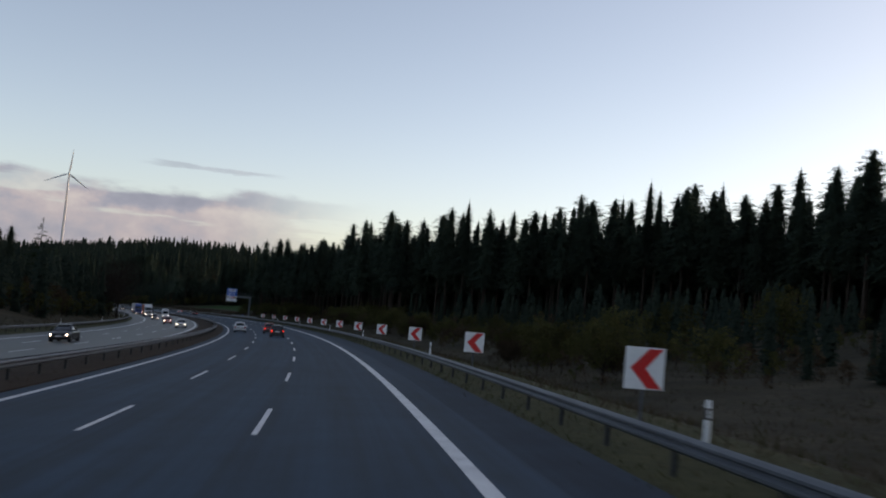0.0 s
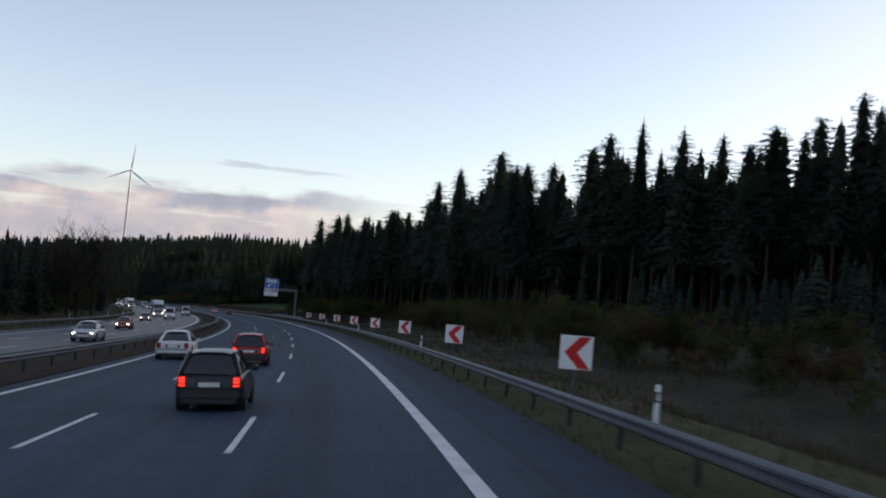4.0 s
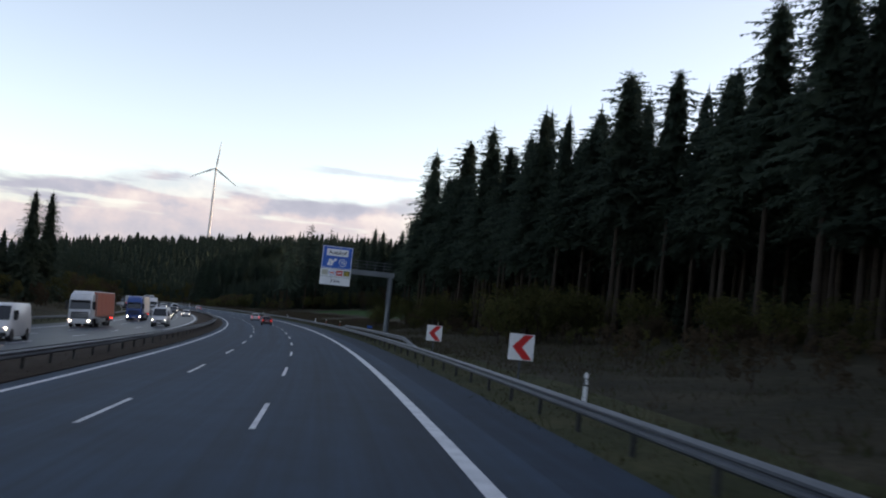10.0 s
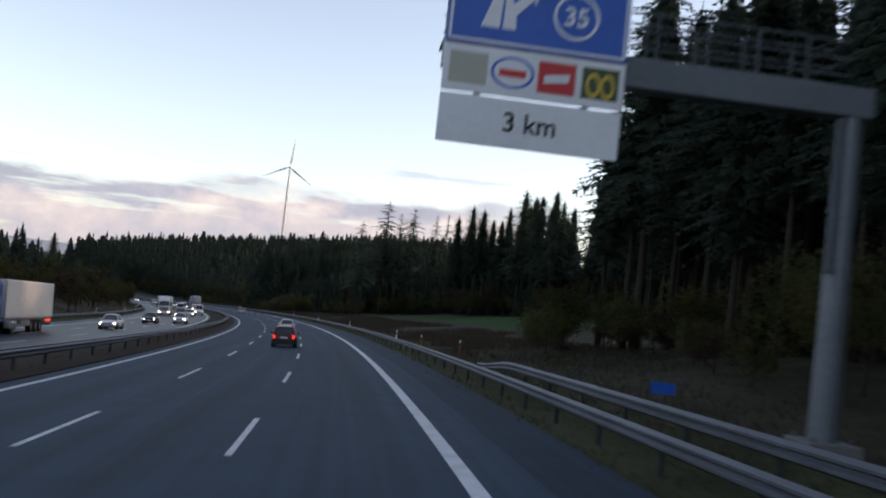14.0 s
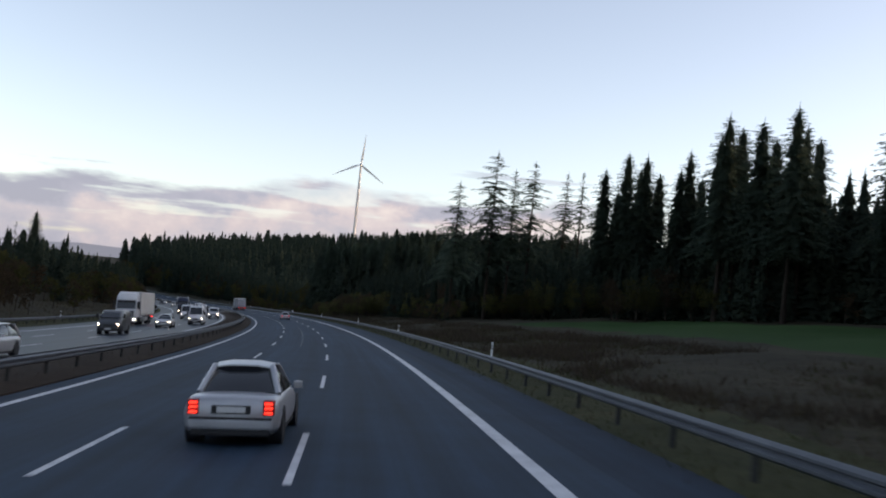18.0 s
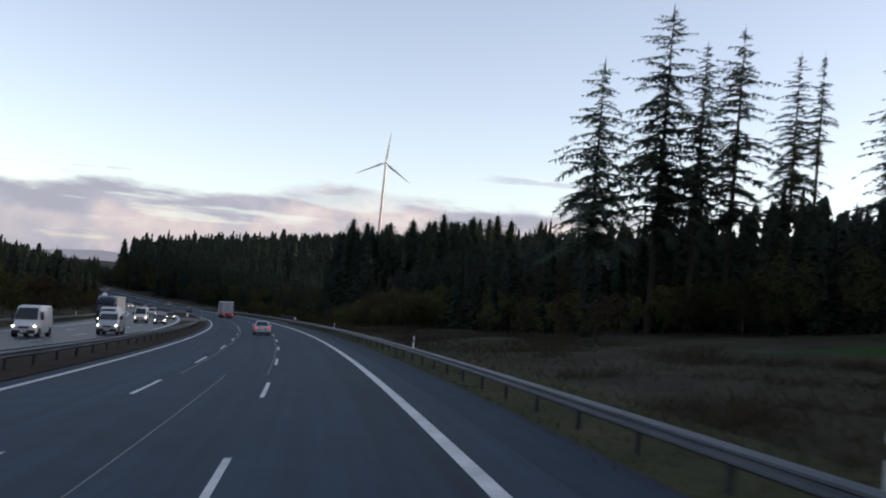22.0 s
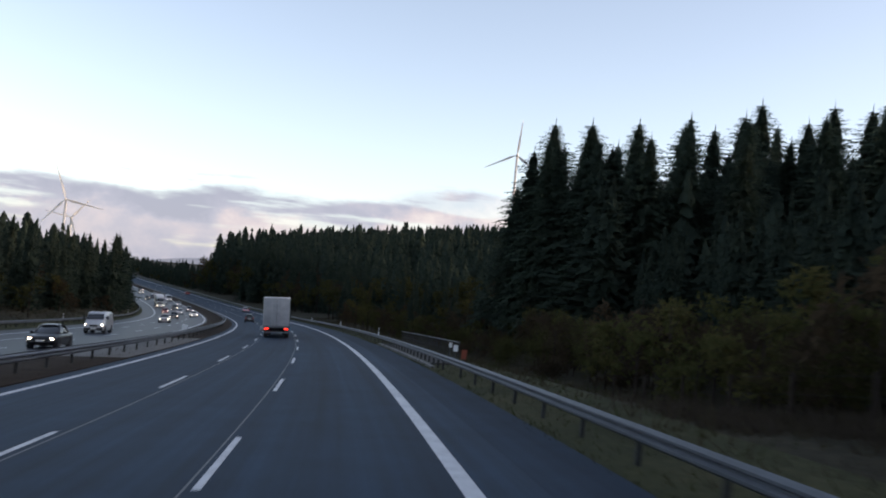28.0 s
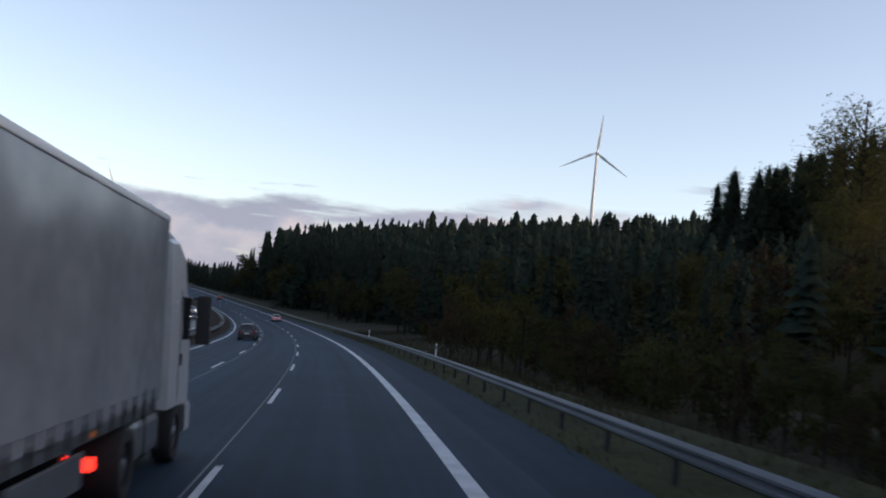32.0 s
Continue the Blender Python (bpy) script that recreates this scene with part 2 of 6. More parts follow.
def land(s, d):
    """Height of the ground over the road's line."""
    s, d = np.asarray(s, float), np.asarray(d, float)
    road = BANK * np.clip(d, -28.5, 8.5)
    r = np.clip(d - 8.5, 0, None)
    flat = 0.11 * np.clip(r, 0, 60) + 0.04 * np.clip(r - 60, 0, 200)
    hill = 0.10 * np.clip(r, 0, 22) + 0.38 * np.clip(r - 22, 0, 68) + 0.12 * np.clip(r - 90, 0, 350)
    foot = 1 - smooth(35, 70, r)
    right = flat + (hill - flat) * smooth(980, 1150, s) * (1 - 0.75 * smooth(1050, 1290, s) * foot) * (1 - smooth(1225, 1330, s))
    dip = 1.9 * (1 - smooth(110, 175, s)) + 2.4 * smooth(670, 700, s) * (1 - smooth(790, 840, s))
    right = right - dip * smooth(1.5, 9, r) * (1 - smooth(35, 70, r))
    q = np.clip(-28.5 - d, 0, None)
    left = 0.12 * np.clip(q, 0, 35) + 0.03 * np.clip(q - 35, 0, 300)
    return road + right * (1 - 0.7 * smooth(1150, 1300, s) * foot) + left


def place(s, d, h=0.0):
    """World points for arrays of along, across, and height over the ground."""
    s, d = np.asarray(s, float), np.asarray(d, float)
    a = np.interp(s, _s, _a)
    x = np.interp(s, _s, _x) + d * np.cos(a)
    y = np.interp(s, _s, _y) + d * np.sin(a)
    return np.stack([x, y, grade(s) + land(s, d) + h], -1)


def turn_at(s):
    return float(np.interp(s, _s, _a))


def stand(s, d, h=0.0, turn=0.0, tilt=False):
    """The pose of a thing on the ground that faces along the road; tilt: leaning with the road."""
    p = place(s, d, h)
    m = Matrix.Translation(Vector(p)) @ Matrix.Rotation(turn_at(s), 4, "Z")
    if tilt:
        slope = float(grade(s + 3) - grade(s - 3)) / 6
        m = m @ Matrix.Rotation(math.atan(slope), 4, "X") @ Matrix.Rotation(-math.atan(BANK), 4, "Y")
    return m @ Matrix.Rotation(radians(turn), 4, "Z")


# ---- mesh helpers ----
def mesh_of(name, verts, faces, mats, index=None, flat=True):
    me = bpy.data.meshes.new(name)
    me.from_pydata([tuple(map(float, v)) for v in verts] if not isinstance(verts, list) else verts, [], faces)
    for m in mats if isinstance(mats, (list, tuple)) else [mats]:
        me.materials.append(m)
    if index is not None:
        me.polygons.foreach_set("material_index", np.asarray(index, np.int32))
    if not flat:
        me.polygons.foreach_set("use_smooth", np.ones(len(me.polygons), bool))
    me.update()
    return me


def fast_mesh(name, verts, tris, mats, index=None):
    """A mesh of triangles from arrays."""
    me = bpy.data.meshes.new(name)
    verts, tris = np.asarray(verts, np.float32), np.asarray(tris, np.int32)
    me.vertices.add(len(verts))
    me.vertices.foreach_set("co", verts.ravel())
    me.loops.add(tris.size)
    me.loops.foreach_set("vertex_index", tris.ravel())
    me.polygons.add(len(tris))
    me.polygons.foreach_set("loop_start", np.arange(0, tris.size, 3, dtype=np.int32))
    for m in mats:
        me.materials.append(m)
    if index is not None:
        me.polygons.foreach_set("material_index", np.asarray(index, np.int32))
    me.update(calc_edges=True)
    return me


def part(name, bm, mat, parent, label=""):
    """Links a bmesh, or a mesh, as one object under a thing."""
    if isinstance(bm, bmesh.types.BMesh):
        me = bpy.data.meshes.new(name)
        bm.normal_update()
        bm.to_mesh(me)
        bm.free()
        me.materials.append(mat)
    else:
        me = bm
    ob = new(name, me)
    ob.parent = parent
    if label:
        ob["label"] = label
    return ob


def thing(name, m, label, category, group="", kind=""):
    ob = new(name)
    ob.matrix_world = m
    return tagged(ob, label, category, group, kind)


def box(x0, x1, y0, y1, z0, z1, bevel=0.0, bm=None):
    bm = bm or bmesh.new()
    made = bmesh.ops.create_cube(bm, size=1.0)["verts"]
    for v in made:
        v.co = ((x0 + x1) / 2 + v.co.x * (x1 - x0), (y0 + y1) / 2 + v.co.y * (y1 - y0), (z0 + z1) / 2 + v.co.z * (z1 - z0))
    if bevel:
        edges = {e for v in made for e in v.link_edges}
        bmesh.ops.bevel(bm, geom=list(edges), offset=bevel, segments=2, affect="EDGES", profile=0.6)
    return bm


def rod(a, b, r0, r1=None, sides=8, bm=None):
    """A tapered round bar from a to b."""
    bm = bm or bmesh.new()
    a, b = Vector(a), Vector(b)
    r1 = r0 if r1 is None else r1
    m = Matrix.Translation((a + b) / 2) @ (b - a).to_track_quat("Z", "Y").to_matrix().to_4x4()
    bmesh.ops.create_cone(bm, cap_ends=True, segments=sides, radius1=r0, radius2=r1, depth=(b - a).length, matrix=m)
    return bm


def strip(name, s0, s1, d0, d1, h, mat, parent=None, step=4.0, thick=0.0):
    """A band of paving or paint that follows the road."""
    n = max(2, int(math.ceil((s1 - s0) / step)) + 1)
    ss = np.linspace(s0, s1, n)
    rows = [place(ss, np.full(n, d0), h), place(ss, np.full(n, d1), h)]
    faces = [(i, n + i, n + i + 1, i + 1) for i in range(n - 1)]
    if thick:
        rows += [place(ss, np.full(n, d0), h - thick), place(ss, np.full(n, d1), h - thick)]
        faces += [(2 * n + i, i, i + 1, 2 * n + i + 1) for i in range(n - 1)]
        faces += [(n + i, 3 * n + i, 3 * n + i + 1, n + i + 1) for i in range(n - 1)]
        faces += [(0, 2 * n, 3 * n, n), (n - 1, 2 * n - 1, 4 * n - 1, 3 * n - 1)]
    me = mesh_of(name, np.concatenate(rows), faces, mat)
    if s1 - s0 > 300:
        along = np.tile(ss, len(rows))
        across = np.repeat([d0, d1] * (len(rows) // 2), n)
        vi = np.zeros(len(me.loops), np.int32)
        me.loops.foreach_get("vertex_index", vi)
        me.uv_layers.new(name="along").data.foreach_set("uv", np.stack([along[vi], across[vi]], -1).ravel().astype(np.float32))
    ob = new(name, me)
    ob.parent = parent
    return ob


def sweep(name, s0, s1, d, profile, mat, parent=None, step=2.0, lift=None):
    """An open or closed outline of (across, height) pairs carried along the road."""
    n = int(round((s1 - s0) / step)) + 1
    ss = np.linspace(s0, s1, n)
    up = np.zeros(n) if lift is None else lift(ss)
    k = len(profile)
    base = place(ss, np.full(n, d), 0.0)
    a = np.interp(ss, _s, _a)
    verts = np.concatenate([base + np.stack([np.cos(a) * o, np.sin(a) * o, h + up + BANK * o], -1) for o, h in profile])
    faces = [(j * n + i, j * n + i + 1, ((j + 1) % k) * n + i + 1, ((j + 1) % k) * n + i) for j in range(k) for i in range(n - 1)]
    faces += [tuple(j * n for j in range(k)), tuple(j * n + n - 1 for j in reversed(range(k)))]
    ob = new(name, mesh_of(name, verts, faces, mat))
    ob.parent = parent
    return ob


# ---- ground, road and markings ----
DASH0 = 21.05      # where the lane dashes begin
R_LINE, LANE, M_LINE, L_LINE = 4.25, 0.25, -3.5, -7.3


def build_ground():
    ss = np.concatenate([np.arange(-280, 1500, 5.0), np.arange(1500, 4290, 30.0)])
    dd = np.array([-1150, -900, -700, -500, -400, -320, -260, -210, -170, -140, -115, -95, -80, -68, -58, -50, -44, -39, -35, -32, -30, -28.5,
                   -25, -18, -12.6, -10.5, -8.2, -4, 0, 4, 6.7, 7.6, 8.5, 9.5, 11, 13, 15.5, 18, 21, 24, 27, 30.5, 34, 38, 43, 48, 54, 61, 70, 80, 92,
                   106, 124, 146, 170, 200, 240, 300, 380, 480, 600, 800, 1100, 1500])
    g = np.meshgrid(ss, dd, indexing="ij")
    p = place(g[0], g[1])
    bumps = np.array([noise.noise(Vector((s * 0.05, d * 0.09, 3.1))) + 0.5 * noise.noise(Vector((s * 0.21, d * 0.3, 7.7)))
                      for s, d in zip(g[0].ravel(), g[1].ravel())]).reshape(g[0].shape)
    off = np.where((g[1] > 9) | (g[1] < -30), np.minimum(0.5, 0.1 + 0.02 * np.abs(g[1] - 8)), 0.0)
    p[..., 2] += bumps * off
    on_road = (g[1] > -28.4) & (g[1] < 7.5)
    p[..., 2] -= np.where(on_road, 0.12, 0.0)
    n, m = g[0].shape
    faces, index = [], []
    for i in range(n - 1):
        s = (ss[i] + ss[i + 1]) / 2
        edge = forest_edge(s)
        for j in range(m - 1):
            d = (dd[j] + dd[j + 1]) / 2
            faces.append((i * m + j, i * m + j + 1, (i + 1) * m + j + 1, (i + 1) * m + j))
            k = 0
            if d > edge + 3 or d < -52:
                k = 2
            elif 452 < s < 572 and 29 + 4 * math.sin(s * 0.05) + max(0.0, 520 - s) * 0.12 < d:
                k = 3
            elif 10.5 < d or d < -33:
                k = 1
            index.append(k)
    ob = new("ground", mesh_of("ground", p.reshape(-1, 3), faces, [GRASS, DRY, FLOOR, MEADOW], index, flat=False))
    tagged(ob, "rough verge of dry grass, meadow and forest floor", "ground", kind="structure")


def forest_edge(s):
    """How far right of the road the tall wood begins."""
    return float(np.interp(s, [-100, 150, 170, 204, 240, 300, 340, 400, 414, 430, 560, 585, 610, 640, 662, 700, 740, 760, 800, 850, 1400],
                           [86, 86, 76, 56, 34, 33, 26, 24, 27, 62, 62, 52, 34, 25, 19, 20, 24, 27, 24, 22, 22]))


def build_road():
    road = tagged(strip("road", -220, 1700, -8.1, 5.4, 0.0, ASPHALT, thick=0.12), "three-lane asphalt carriageway with worn wheel tracks", "road", kind="structure")
    tagged(strip("hard_shoulder", -220, 1700, 5.4, 7.0, -0.002, SHOULDER, thick=0.1), "darker asphalt hard shoulder", "road", kind="structure")
    other = tagged(strip("road_oncoming", -220, 1700, -28.3, -12.7, 0.0, ASPHALT_DAMP, thick=0.12), "damp asphalt carriageway of the oncoming traffic", "road", kind="structure")
    tagged(strip("median_strip", -220, 1700, -12.7, -8.1, 0.05, SOIL, thick=0.2), "brown bare soil strip between the carriageways", "median", kind="structure")
    strip("crossing_pavement", 706, 742, -12.6, -8.15, 0.056, GRAVEL).parent = bpy.data.objects["median_strip"]
    for s0 in np.arange(-200, 1700, 100.0):
        strip("edge_line", s0, s0 + 100, R_LINE - 0.15, R_LINE + 0.15, 0.005, PAINT, road, thick=0.004)
        strip("edge_line", s0, s0 + 100, L_LINE - 0.11, L_LINE + 0.11, 0.005, PAINT, road, thick=0.004)
        strip("edge_line", s0, s0 + 100, -13.35, -13.1, 0.005, PAINT, other, thick=0.004)
        strip("edge_line", s0, s0 + 100, -25.1, -24.8, 0.005, PAINT, other, thick=0.004)
    first = DASH0 - 18 * 6
    for i in range(72):
        s = first + 18 * i
        strip("lane_dash", s, s + 6, LANE - 0.065, LANE + 0.065, 0.006, PAINT, road, step=2, thick=0.004)
        strip("lane_dash", s + 0.4, s + 6.4, M_LINE - 0.065, M_LINE + 0.065, 0.006, PAINT, road, step=2, thick=0.004)
        strip("lane_dash", s + 5, s + 11, -17.1, -16.95, 0.006, PAINT, other, step=2, thick=0.004)
        strip("lane_dash", s + 5, s + 11, -21.0, -20.85, 0.006, PAINT, other, step=2, thick=0.004)
    # paving joints
    strip("seam", 489, 553, -1.55, -1.51, 0.004, SEAM, road)
    strip("seam", 184.7, 209.4, -1.55, -1.51, 0.004, SEAM, road)
    for s0 in (184.7, 209.4):
        strip("cross_joint", s0, s0 + 0.06, -1.55, 4.0, 0.004, SEAM, road)
    for s0 in np.arange(553, 1000, 60.0):
        strip("seam", s0, s0 + 60, 0.05, 0.09, 0.004, SEAM, road)
        strip("seam", s0, s0 + 60, M_LINE + 0.22, M_LINE + 0.27, 0.004, SEAM, road)


BEAM = [(0.00, 0.44), (-0.03, 0.455), (-0.085, 0.50), (-0.085, 0.545), (-0.03, 0.585), (-0.03, 0.615), (-0.085, 0.655), (-0.085, 0.70), (-0.03, 0.745), (0.00, 0.76),
        (0.012, 0.755), (-0.012, 0.735), (-0.068, 0.693), (-0.068, 0.66), (-0.012, 0.62), (-0.012, 0.58), (-0.068, 0.54), (-0.068, 0.505), (-0.012, 0.462), (0.012, 0.445)]


def post_mesh():
    bm = box(-0.04, 0.05, -0.065, 0.065, -0.5, 0.66, 0.008)
    box(-0.06, 0.05, -0.09, 0.09, 0.46, 0.74, 0.01, bm)
    me = bpy.data.meshes.new("post")
    bm.to_mesh(me)
    bm.free()
    me.materials.append(POST_STEEL)
    return me


def build_rails():
    post = post_mesh()
    rail = tagged(sweep("guard_rail", -200, 1400, 7.6, BEAM, ZINC), "long galvanised steel guard rail beside the hard shoulder", "guard rail", kind="structure")
    spots = [s for s in np.arange(-16, 700, 4.0)] + [s for s in np.arange(702, 742, 2.0)] + [s for s in np.arange(744, 900, 4.0)]
    for s in spots:
        ob = new("post", post)
        ob.matrix_world = stand(s, 7.67)
        ob.parent = rail
    # the stretch of second rail before the sign's mast
    upper = tagged(sweep("rear_guard_rail", 300, 372, 8.75, [(o * 1.15, h + 0.2) for o, h in BEAM], ZINC, lift=lambda s: -0.45 * (1 - smooth(300, 309, s)) - 0.4 * smooth(364, 372, s)),
                   "raised second guard rail of steel round the sign mast", "guard rail", kind="structure")
    for s in np.arange(306, 368, 4.0):
        ob = new("post", post)
        ob.matrix_world = stand(s, 8.83, 0.2)
        ob.parent = upper
    middle = tagged(sweep("median_guard_rail", -200, 1400, -9.3, [(-o, h + 0.05) for o, h in BEAM][::-1], ZINC),
                    "galvanised guard rail on the soil of the median", "guard rail", kind="structure")
    back = sweep("rear_beam", -200, 1400, -9.62, [(o, h + 0.05) for o, h in BEAM], ZINC, middle)
    for s in np.arange(0, 900, 4.0):
        ob = new("post", post)
        ob.matrix_world = stand(s, -9.46, 0.05)
        ob.parent = middle
    outer = tagged(sweep("far_guard_rail", -200, 1400, -29.2, [(-o, h) for o, h in BEAM][::-1], ZINC), "guard rail along the far side of the oncoming carriageway", "guard rail", kind="structure")
    for s in np.arange(60, 1100, 4.0):
        ob = new("post", post)
        ob.matrix_world = stand(s, -29.3)
        ob.parent = outer


# ---- trees ----
def spray(rng, length, droop, width, bits, back=0.9):
    """Triangles of one needle-covered branch that grows along +x from the trunk."""
    v, f = [], []
    for i in range(bits):
        u = (i + 0.6) / bits
        x, z = length * u, -droop * u * u + 0.10 * length * u
        w = width * (1.05 - 0.75 * u) * rng.uniform(0.45, 1.35)
        for side in (-1, 1):
            k = len(v)
            a = rng.uniform(-0.25, 0.25)
            v += [(x - 0.15 * length / bits, side * 0.02, z + 0.03), (x + rng.uniform(0.5, 1.1) * w, side * w, z + rng.uniform(-0.95, 0.0) * w + a * 0.2),
                  (x + back * length / bits, 0.0, z - 0.02 - droop * 0.05)]
            f.append((k, k + 1, k + 2) if side > 0 else (k, k + 2, k + 1))
        if i % 2 == 0 or back < 0.9:      # hanging twigs
            k = len(v)
            h, o, y0 = width * rng.uniform(0.12, 0.55), rng.uniform(-0.4, 0.4) * w, rng.uniform(-0.5, 0.5) * w
            v += [(x + o - 0.2 * w, y0, z), (x + o + rng.uniform(-0.3, 0.7) * w, y0 + rng.uniform(-0.4, 0.4) * w, z - h), (x + o + 0.35 * w, y0, z)]
            f.append((k, k + 1, k + 2))
    return np.array(v), np.array(f)


def conifer(seed, height, bare, spread, whorls, arms, bits, lean=0.0, ragged=0.2, top=0.5, gap=0.0, fat=1.0, full=0.8, back=0.9, sides=7, rings=7, core=0.0):
    """Trunk and crown of a spruce or fir: arrays of points and triangles for each. bare: the share of the height below the crown."""
    rng = np.random.default_rng(seed)
    tv, tf = [], []
    r0 = 0.0085 * height + 0.06
    for i in range(rings):
        u = i / (rings - 1)
        r = r0 * (1 - u) ** 0.85 + 0.015
        if i == 0:
            r *= 1.35
        for j in range(sides):
            a = 2 * math.pi * j / sides
            tv.append((r * math.cos(a) + lean * u * u * height, r * math.sin(a), u * height * 0.985 - (0.3 if i == 0 else 0)))
    for i in range(rings - 1):
        for j in range(sides):
            a, b, c, d = i * sides + j, i * sides + (j + 1) % sides, (i + 1) * sides + (j + 1) % sides, (i + 1) * sides + j
            tf += [(a, b, c), (a, c, d)]
    # dead stubs under the crown
    for i in range(int(10 * bare) + 2):
        z = height * rng.uniform(0.12, max(bare, 0.16))
        a, ln, k = rng.uniform(0, 6.28), rng.uniform(0.5, 1.6), len(tv)
        c, s = math.cos(a), math.sin(a)
        tv += [(0, 0, z), (0, 0, z + 0.07), (c * ln, s * ln, z - 0.15 * ln)]
        tf.append((k, k + 1, k + 2))
    cv, cf, count = [], [], 0
    total = int(whorls * arms * 0.8)
    for i in range(total):
        if rng.uniform() < gap:
            continue
        u = min(0.99, max(0.0, (i + rng.uniform(-2.5, 2.5)) / total)) ** 1.12
        z = height * (bare + (1 - bare) * (1 - (1 - u) ** 1.06) * 0.985)
        reach = spread * ((1 - u) ** full * 0.96 + 0.04) * (0.6 + 0.4 * min(1, u * 6 + 0.3))
        ln = max(0.25, reach * rng.uniform(1 - ragged * 1.9, 1 + ragged))
        v, f = spray(rng, ln, ln * rng.uniform(0.2, 0.55) * (1 - 0.9 * u ** 2), (ln * 0.2 + 0.2) * fat, max(2, int(bits * (0.35 + 0.65 * (1 - u)))), back)
        a = i * 2.39996 + rng.uniform(-0.5, 0.5)
        c, s = math.cos(a), math.sin(a)
        p = np.stack([v[:, 0] * c - v[:, 1] * s + lean * (z / height) ** 2 * height, v[:, 0] * s + v[:, 1] * c, v[:, 2] + z], -1)
        cv.append(p)
        cf.append(f + count)
        count += len(p)
    if core:
        v, f = tiers(rng, height * 0.97, bare + 0.03, spread * core, *((38, 40) if bits > 15 else (24, 24)), full, lean)
        cv.append(v)
        cf.append(f + count)
        count += len(v)
    # leader
    k = count
    cv.append(np.array([(lean * height - 0.12, 0, height * 0.96), (lean * height + 0.12, 0.05, height * 0.96), (lean * height, 0, height + top), (lean * height, -0.12, height * 0.965)]))
    cf.append(np.array([(k, k + 1, k + 2), (k + 1, k + 3, k + 2), (k + 3, k, k + 2)]))
    return np.array(tv), np.array(tf), np.concatenate(cv), np.concatenate(cf)


def tiers(rng, height, bare, spread, count, points, full=0.8, lean=0.0):
    """The dense inside of a spruce crown: ragged skirts of branches, one over the other."""
    v, f = [], []
    for i in range(count):
        u = i / count
        u += rng.uniform(-0.35, 0.35) / count if i else 0.0
        low, high = height * (bare + (1 - bare) * u), height * min(1.0, bare + (1 - bare) * (u + rng.uniform(1.6, 2.6) / count))
        if i == count - 1:
            high = height
        reach = spread * ((1 - u) ** full * 0.95 + 0.05) * (0.75 + 0.25 * min(1, u * 5 + 0.2))
        k, turn = len(v), rng.uniform(0, 6.28)
        v.append((lean * high, 0, high))
        for j in range(points):
            a = turn + 2 * math.pi * (j + rng.uniform(-0.4, 0.4)) / points
            r = reach * (0.42 + 0.75 * rng.uniform() ** 1.3)
            v.append((math.cos(a) * r + lean * low, math.sin(a) * r, low - 0.14 * r + rng.uniform(-0.022, 0.022) * height))
        f += [(k, k + 1 + j, k + 1 + (j + 1) % points) for j in range(points)]
    return np.array(v), np.array(f)


def far_spruce(seed, height, bare, spread, count, points, full=0.8):
    """A spruce of the deep wood: trunk and ragged skirts."""
    rng = np.random.default_rng(seed)
    r0 = 0.008 * height + 0.05
    tv = [(r * math.cos(j * 1.2566), r * math.sin(j * 1.2566), z) for r, z in ((r0, -0.3), (r0 * 0.55, height * 0.6)) for j in range(5)]
    tf = []
    for j in range(5):
        k = (j + 1) % 5
        tf += [(j, k, 5 + k), (j, 5 + k, 5 + j)]
    cv, cf = tiers(rng, height, bare, spread, count, points, full)
    return np.array(tv), np.array(tf), cv, cf


